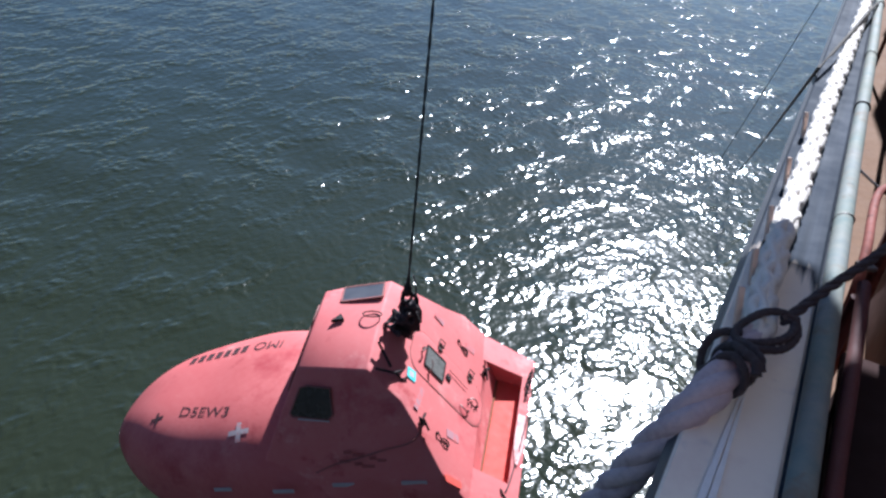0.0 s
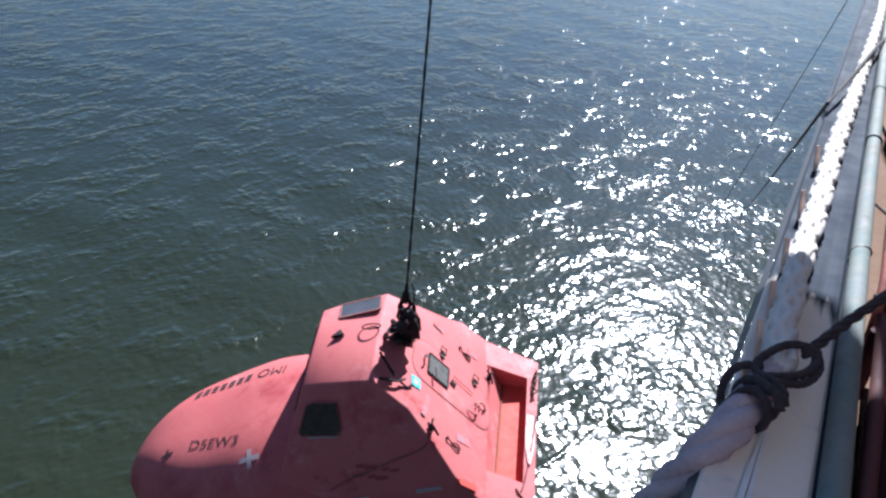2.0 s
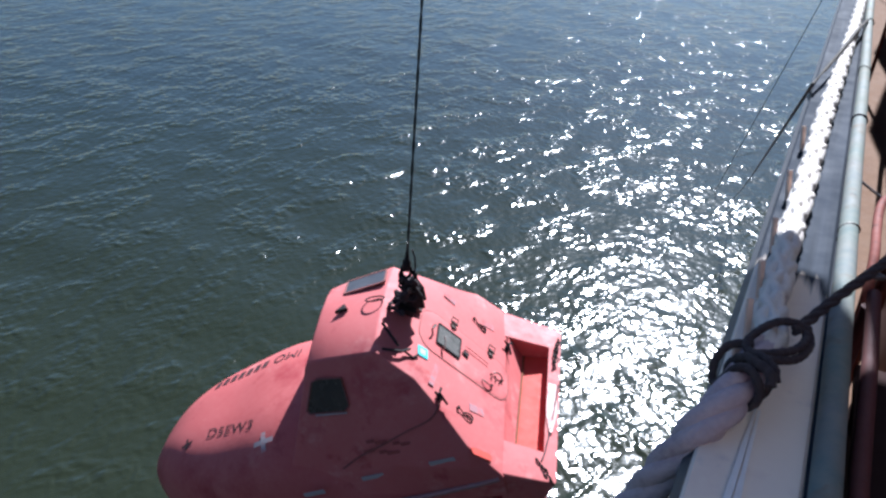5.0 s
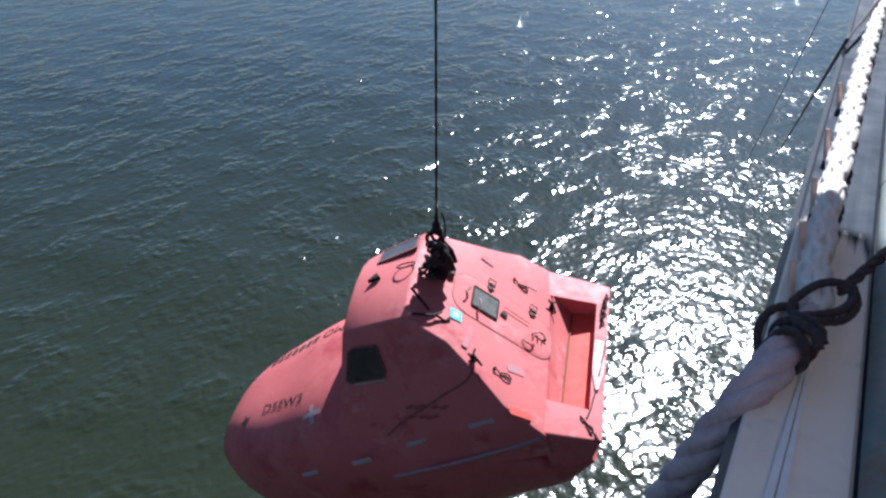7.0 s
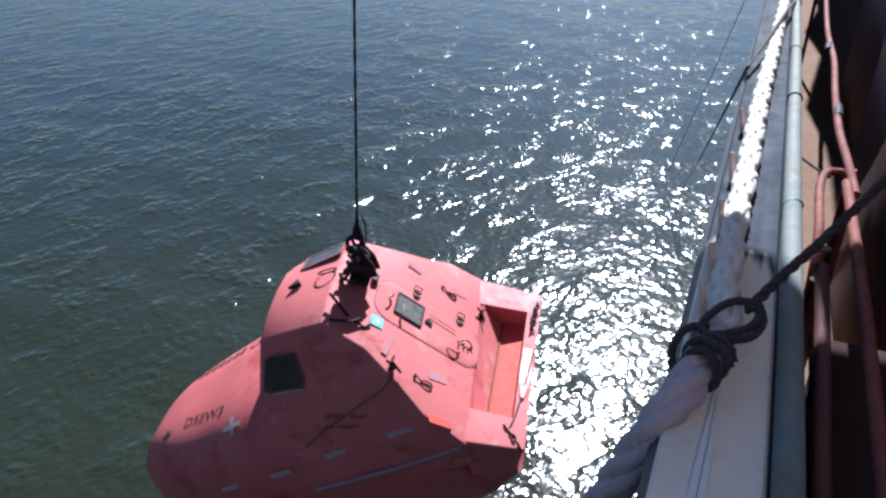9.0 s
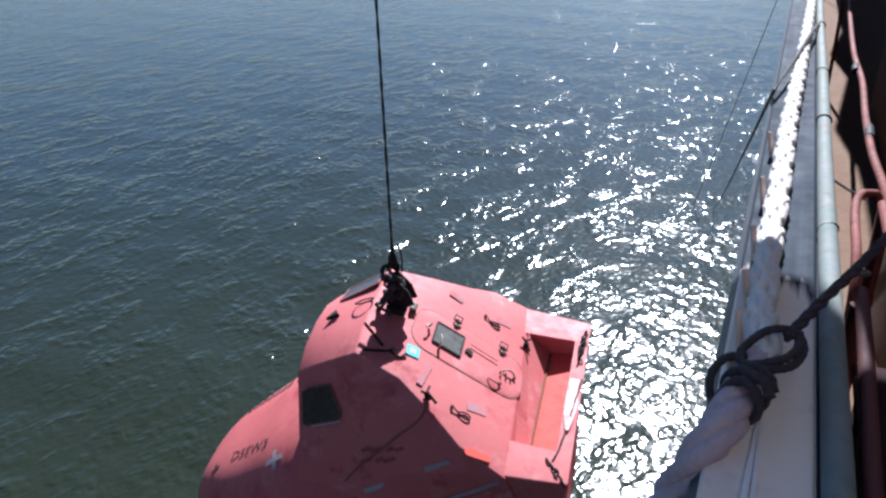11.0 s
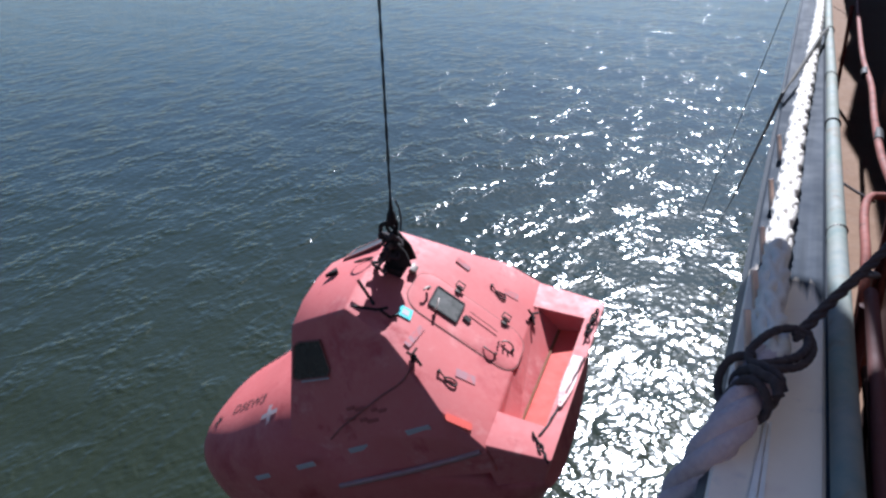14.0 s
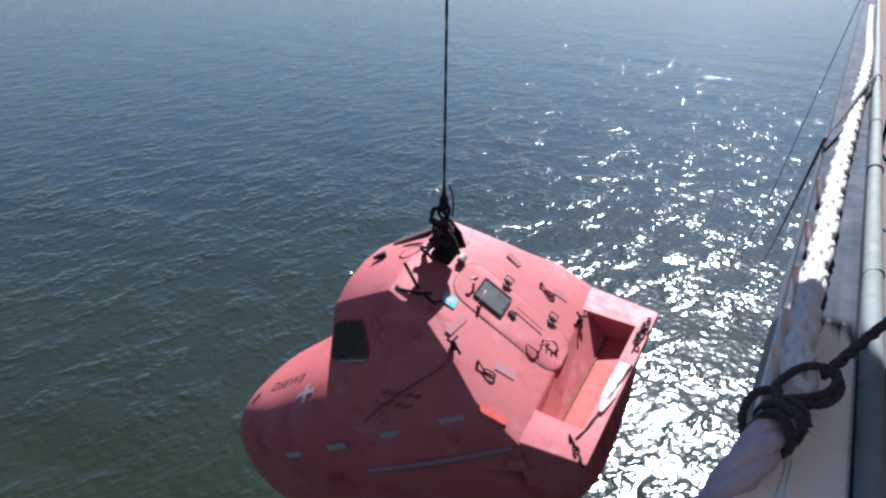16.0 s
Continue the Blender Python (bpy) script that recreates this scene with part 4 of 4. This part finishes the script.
def build_marks(boat):
    for s, y, w, h, t in ((0.29, 0.77, 0.40, 0.085, -9), (1.04, 0.85, 0.12, 0.26, 12), (0.40, -0.90, 0.10, 0.22, -8), (1.17, -0.95, 0.12, 0.22, 10)):
        part("reflective_tape", scaled(slab(bmesh.new(), rounded(w, h, 0.01), slope_m(s, y, -0.001, t), 0.004), K), M_TAPE2, boat, "worn grey reflective tape")
    part("sticker", scaled(slab(bmesh.new(), rounded(0.17, 0.17, 0.01), slope_m(0.06, 0.53, 0.004, 8), 0.004), K), M_TEAL, boat, "small turquoise sticker")
    part("sticker_panel", scaled(slab(bmesh.new(), rounded(0.09, 0.09, 0.01), slope_m(0.06, 0.53, 0.0085, 8), 0.002), K), M_TAPE, boat, "pale panel on the sticker")
    # tapes along the side
    for x, z, l in ((-0.34, -0.337, 0.34), (0.63, -0.595, 0.31), (1.44, -0.71, 0.30), (2.38, -0.97, 0.26)):
        b, k, mm, d = smooth_at(HULL, x)
        y = b + 0.012
        if x < 1.2:
            y = 1.556 if x < 0 else 1.500
        elif x > 2:
            y = 1.482
        n = Matrix.Identity(4)
        for i, v in enumerate((Vector((-1, 0, 0.17)).normalized(), Vector((0.16, 0, 0.98)).normalized(), Vector((0, 1, 0)))):
            n[0][i], n[1][i], n[2][i] = v
        part("reflective_tape", scaled(slab(bmesh.new(), rounded(l, 0.07, 0.008), Matrix.Translation((x, y, z)) @ n, 0.01), K), M_TAPE, boat, "worn grey reflective tape")
    # red scuffed patch at the edge of the aft face
    part("repair_patch", scaled(slab(bmesh.new(), rounded(0.10, 0.34, 0.04), slope_m(1.17, 1.50, -0.012, 14), 0.02), K), M_RED2, boat, "bright red repaired patch")
    rnd = random.Random(8)
    blot = [((0.10 + rnd.uniform(-0.02, 0.02)) * math.cos(t), (0.055 + rnd.uniform(-0.012, 0.012)) * math.sin(t)) for t in (2 * math.pi * k / 16 for k in range(16))]
    part("scuff_mark", scaled(slab(bmesh.new(), blot, slope_m(-0.173, -0.534, -0.046, 20), 0.006), K), M_SCUFF, boat, "dark red scuffed spot")
    # crosses on the bow
    for x0, y0, l, w, mt in ((2.22, 0.975, 0.145, 0.034, M_CROSS), (3.67, 0.57, 0.10, 0.022, M_LETTER)):
        bm = bmesh.new()
        for dx, dy in ((1, 0.16), (-0.16, 1)):
            pts = []
            for e in (-1, -0.5, 0, 0.5, 1):
                x, y = x0 + dx * l * e, y0 + dy * l * e * 0.9
                pts.append((x, y))
            rows = []
            for x, y in pts:
                rows.append([bm.verts.new((x + o * dy * w, y - o * dx * w, deck_z(x + o * dy * w, y - o * dx * w) + 0.007 + 0.001 * abs(dy))) for o in (-1, 1)])
            for a, b in zip(rows, rows[1:]):
                bm.faces.new((a[0], a[1], b[1], b[0]))
        part("cross_mark", scaled(bm, K), mt, boat, "grey painted cross" if mt is M_CROSS else "small dark cross")


def lettering(boat, text, start, end, size, outward, name, label):
    """Black letters laid on the curved foredeck from start to end (x, y)."""
    cu = bpy.data.curves.new(name, 'FONT')
    cu.body, cu.size = text, 1.0
    tmp = bpy.data.objects.new(name + "_src", cu)
    scene.collection.objects.link(tmp)
    dg = bpy.context.evaluated_depsgraph_get()
    me = bpy.data.meshes.new_from_object(tmp.evaluated_get(dg))
    bpy.data.objects.remove(tmp)
    bm = bmesh.new()
    bm.from_mesh(me)
    bpy.data.meshes.remove(me)
    bmesh.ops.triangulate(bm, faces=bm.faces)
    width = max(v.co.x for v in bm.verts)
    sx, sy = start
    ex, ey = end
    for v in bm.verts:
        u, h = v.co.x / width, v.co.y * size
        x = sx + (ex - sx) * u
        y = sy + (ey - sy) * u - outward * h
        v.co = (x, y, deck_z(x, y) + 0.007)
    part(name, scaled(bm, K), M_LETTER, boat, label, smooth=0)


def build_letters(boat):
    lettering(boat, "D5EW3", (3.31, 0.59), (2.47, 0.725), 0.225, 1, "lettering", "black letters D5EW3")
    lettering(boat, "IMO", (2.04, -0.80), (2.52, -0.79), 0.30, -1, "lettering", "black letters IMO")
    for k in range(7):
        x0 = 2.64 + 0.145 * k
        y0 = -0.78 + 0.012 * k
        bm = bmesh.new()
        vs = [bm.verts.new((x, y, deck_z(x, y) + 0.007)) for x, y in ((x0, y0), (x0 + 0.095, y0 + 0.008), (x0 + 0.095, y0 + 0.19), (x0, y0 + 0.182))]
        bm.faces.new(vs)
        part("letter_bar", scaled(bm, K), M_LETTER, boat)
    # unreadable writing on the shaded side
    n = Matrix.Identity(4)
    for i, v in enumerate((Vector((-1, 0, 0.14)).normalized(), Vector((0.13, -0.30, 0.94)).normalized(), Vector((0.05, 0.95, 0.31)).normalized())):
        n[0][i], n[1][i], n[2][i] = v
    for r, (x0, z, widths) in enumerate(((0.56, -0.09, (0.11, 0.16, 0.09, 0.13)), (0.60, -0.22, (0.15, 0.10, 0.17, 0.08, 0.12)))):
        x = x0
        for w in widths:
            y = 1.375 + (0.045 if r else 0.0) + 0.10 * (0.42 - x)
            part("letter_bar", scaled(slab(bmesh.new(), [(-w / 2, -0.024), (w / 2, -0.024), (w / 2, 0.020), (-w / 2, 0.020)], Matrix.Translation((x, y, z - 0.08 * (0.6 - x))) @ n, 0.006), K), M_FADED, boat)
            x -= w + 0.035


def side_matrix(x, y, z, way):
    """A frame on the wheelhouse side: x along, y up the side, z out."""
    n = Matrix.Identity(4)
    cols = (Vector((-way, 0, 0)), Vector((0.02, -0.345 * way, 0.94)).normalized(), None)
    out = cols[0].cross(cols[1])
    for i, v in enumerate((cols[0], cols[1], out)):
        n[0][i], n[1][i], n[2][i] = v
    return Matrix.Translation((x, y, z)) @ n


def build_windows(boat):
    for way in (1, -1):
        m = side_matrix(0.98, way * 1.028, 0.44, way)
        o = [(0.22, 0.30), (-0.10, 0.32), (-0.20, 0.27), (-0.36, -0.24), (-0.32, -0.29), (0.16, -0.30), (0.24, -0.20)]
        o = [(x * 0.92 - 0.03, y * 0.74) for x, y in o]
        if way < 0:
            o = [(-x, y) for x, y in o[::-1]]
        pane = part("side_window", scaled(slab(bmesh.new(), o, m @ pose(0, 0, -0.012), 0.03), K), M_GLASS, boat, "dark wheelhouse side window")
        bm = bmesh.new()
        tube(bm, [m @ Vector((x * 1.04, y * 1.04, 0.018)) for x, y in o], 0.012, 6, closed=True)
        part("window_frame", scaled(bm, K), M_SEAL, pane, "dirty dark red window frame")
        bm = bmesh.new()
        box(bm, m @ pose(-0.06 * way, -0.25, 0.015), 0.42, 0.022, 0.022, 0.005)
        part("sill", scaled(bm, K), M_TAPE, pane, "pale window sill")
    # pane in the far half of the roof
    m = Matrix.Translation((0.65, -0.58, 0.986)) @ pose(0, 0, 0, 12.4, 7.1, 8)
    pane = part("roof_window", scaled(slab(bmesh.new(), rounded(0.58, 0.40, 0.03), m, 0.016), K), M_PANE, boat, "grey roof window")
    part("window_frame", scaled(frame_ring(bmesh.new(), 0.62, 0.44, 0.04, 0.025, m, 0.024), K), M_SEAL, pane, "dark roof window frame")
    # front windows of the wheelhouse
    for y in (-0.48, 0.0, 0.48):
        m = Matrix.Translation((1.42, y, 0.42)) @ pose(0, 0, 0, 0, 69.2, 0) @ pose(0, 0, 0, 0, 0, 90)
        pane = part("front_window", scaled(slab(bmesh.new(), rounded(0.34, 0.40, 0.03), m @ pose(0, 0, 0.0), 0.02), K), M_GLASS, boat, "dark front window")
        part("window_frame", scaled(frame_ring(bmesh.new(), 0.40, 0.46, 0.05, 0.03, m, 0.028), K), M_SEAL, pane)


def build_lifting_gear(boat):
    """The hook and its slings in the roof, as one dark tangle."""
    rnd = random.Random(4)
    bm = bmesh.new()
    box(bm, Matrix.Translation((0.0, 0.0, 0.93)) @ pose(0, 0, 0, 0, -35, 0), 0.26, 0.26, 0.10, 0.02)
    part("hook_base", scaled(bm, K), M_BLACK, boat, "dark steel lifting base")
    for y in (-0.10, 0.07):
        bm = slab(bmesh.new(), [(-0.20, -0.10), (0.13, -0.10), (0.10, 0.12), (-0.03, 0.30), (-0.14, 0.30), (-0.21, 0.10)], Matrix.Translation((-0.05, y, 1.02)) @ pose(0, 0, 0, 90, 0, 0), 0.03, 0.008)
        part("cheek_plate", scaled(bm, K), M_BLACK, boat, "dark hook cheek plate")
    bm = bmesh.new()
    tube(bm, [Vector((-0.12 + 0.10 * math.cos(t), -0.01, 1.40 + 0.12 * math.sin(t))) for t in (2 * math.pi * k / 20 for k in range(20))], 0.028, 8, closed=True)
    part("lifting_ring", scaled(bm, K), M_BLACK, boat, "dark steel lifting ring")
    bm = bmesh.new()
    tube(bm, [(-0.12, -0.16, 1.26), (-0.12, 0.14, 1.26)], 0.035, 10)
    part("hook_pin", scaled(bm, K), M_STEEL, boat, "steel hook pin")
    for k in range(24):
        pts = []
        up = k / 23
        c = Vector((0.03 - 0.17 * up + rnd.uniform(-0.09, 0.11) * (1 - 0.6 * up), 0.07 * (1 - up) + rnd.uniform(-0.15, 0.15) * (1 - 0.6 * up), 0.99 + 0.37 * up))
        r0, ph, tl = rnd.uniform(0.08, 0.135) * (1 - 0.35 * up), rnd.uniform(0, 6.3), rnd.uniform(-0.9, 0.9)
        for j in range(18):
            t = 2 * math.pi * j / 18
            pts.append(c + Vector((r0 * math.cos(t + ph), r0 * 0.8 * math.sin(t) * math.cos(tl), r0 * 1.0 * math.sin(t) * math.sin(tl) + 0.03 * math.sin(3 * t + ph))))
        part("sling_loop", scaled(tube(bmesh.new(), pts, rnd.uniform(0.016, 0.028), 6, closed=True), K), M_CORD, boat, "dark sling loop", smooth=60)
    # small hand loop on the roof and a bent bar on the aft fold
    pts = [(0.41 + 0.13 * math.cos(t), -0.03 + 0.09 * math.sin(t), 1.095 + 0.03 * math.sin(t)) for t in (2 * math.pi * k / 20 for k in range(20))]
    part("hand_loop", scaled(tube(bmesh.new(), pts, 0.010, 6, closed=True), K), M_BLACK, boat, "dark hand loop")
    bm = bmesh.new()
    tube(bm, [(0.22, 0.52, 1.12), (0.04, 0.70, 0.86)], 0.020, 6)
    tube(bm, [(0.20, 0.86, 0.98), (0.0, 0.76, 0.82), (-0.08, 0.66, 0.76)], 0.018, 6)
    tube(bm, [(-0.02, 0.72, 0.78), (-0.10, 0.72, 0.66), (-0.16, 0.64, 0.64)], 0.016, 6)
    part("release_lever", scaled(bm, K), M_BLACK, boat, "dark bent release lever")
    bm = bmesh.new()
    slab(bm, [(-0.075, -0.045), (0.10, 0.0), (-0.06, 0.07)], Matrix.Translation((0.87, 0.06, 1.03)) @ pose(0, 0, 0, 0, 0, 40), 0.05, 0.006)
    part("vent_cowl", scaled(bm, K), M_BLACK, boat, "small black triangular vent cowl")
    bm = bmesh.new()
    box(bm, slope_m(-0.13, -0.18, 0.03), 0.14, 0.09, 0.06, 0.01)
    part("hinge_block", scaled(bm, K), M_STEEL, boat, "steel block below the hook")


def build_stern_gear(boat):
    # chains hanging at both stern corners and a lanyard along the rim
    for p, q in (((-1.46, 1.20, -0.915), (-1.60, 1.46, -1.02)), ((-1.74, -0.66, -0.955), (-1.80, -1.16, -0.975))):
        p, q = Vector(p), Vector(q)
        d = (q - p).normalized()
        side = d.cross(Vector((0, 0, 1))).normalized()
        count = 7 if p.y > 0 else 9
        for k in range(count):
            c = p.lerp(q, k / (count - 1)) + side * 0.02 * math.sin(k * 1.9) + Vector((0, 0, 0.025))
            turn = side if k % 2 else d.cross(side)
            pts = [c + d * 0.050 * math.cos(t) + turn * 0.030 * math.sin(t) for t in (2 * math.pi * j / 12 for j in range(12))]
            part("chain_link", scaled(tube(bmesh.new(), pts, 0.012, 6, closed=True), K), M_BLACK, boat)
    line = []
    for k in range(29):
        f = k / 28
        x, y = -1.58 - 0.17 * f ** 0.7, 1.18 - 1.45 * f
        line.append((x + 0.065 * y, y, -0.60 + (x + 1.0) * 0.56 + 0.016 + 0.006 * math.sin(k * 1.3)))
    part("lanyard", scaled(tube(bmesh.new(), line, 0.012, 6), K), M_CORD, boat, "dark lanyard along the stern rim", smooth=60)
    # lifeline looped along the shaded side
    pts = [on_slope(0.42, 1.12, 0.05), Vector((-0.30, 1.33, 0.20)), Vector((0.05, 1.38, 0.05)), Vector((0.40, 1.415, -0.12)), Vector((0.75, 1.42, -0.30)), Vector((1.0, 1.45, -0.46))]
    part("lifeline", scaled(tube(bmesh.new(), curve_through(pts, 0.04), 0.010, 6), K), M_SEAL, boat, "dark grab line along the side", smooth=60)
    bm = tube(bmesh.new(), [(4.64, 0.10, -1.72), (4.75, 0.12, -1.72), (4.78, 0.13, -1.84), (4.68, 0.12, -1.92)], 0.02, 8)
    part("bow_eye", scaled(bm, K), M_TAPE, boat, "pale bow eye")


def build_boat():
    boat = thing("lifeboat", "faded red enclosed free-fall lifeboat hanging from a wire over the water", "lifeboat")
    build_hull(boat)
    build_house(boat)
    build_platform(boat)
    build_door(boat)
    for s, y, t in ((1.02, -0.80, -8), (0.88, 1.05, 4)):
        grab(boat, s, y, t)
    for s, y, t in ((0.40, 1.10, 30), (1.55, -0.74, -10)):
        cleat(boat, s, y, t)
    build_windows(boat)
    build_marks(boat)
    build_letters(boat)
    build_lifting_gear(boat)
    build_stern_gear(boat)
    return boat


boat = build_boat()


def build_wire():
    wire = thing("hoist_wire", "black hoisting wire rope with a dark swivel hook at its end", "cable")
    bm = bmesh.new()
    for k in range(2):
        tube(bm, [(0.006 * math.cos(i * 0.5 + k * math.pi), 0.006 * math.sin(i * 0.5 + k * math.pi), 0.20 + 0.04 * i) for i in range(500)], 0.0105, 6)
    part("wire", bm, M_WIRE, wire, smooth=60)
    bm = tube(bmesh.new(), [(0, 0, -0.05), (0, 0, 0.0), (0, 0, 0.08), (0, 0, 0.11), (0, 0, 0.17), (0, 0, 0.24)], [0.036, 0.052, 0.048, 0.028, 0.022, 0.012], 10)
    part("socket", bm, M_BLACK, wire, "dark wire socket")
    bm = bmesh.new()
    tube(bm, [(0.055 * math.sin(t), 0.01, -0.06 + 0.085 * math.cos(t)) for t in (2 * math.pi * k / 18 for k in range(18))], 0.02, 8, closed=True)
    part("shackle", bm, M_BLACK, wire, "dark shackle")
    bm = bmesh.new()
    tube(bm, [(0.05, 0.02, 0.22), (0.085, 0.03, 0.12), (0.10, 0.02, 0.0), (0.09, 0.0, -0.12)], 0.011, 6)
    part("tail", bm, M_CORD, wire, "loose rope tail")
    return wire


wire = build_wire()


def motions():
    walk(boat, BOAT_ROWS)
    walk(wire, WIRE_ROWS)
    # the ripples drift slowly towards the ship
    walk(water, [(0.0, pose(0, 0, 0)), (8.0, pose(1.2, -2.4, 0)), (16.0, pose(2.4, -4.8, 0))])


motions()
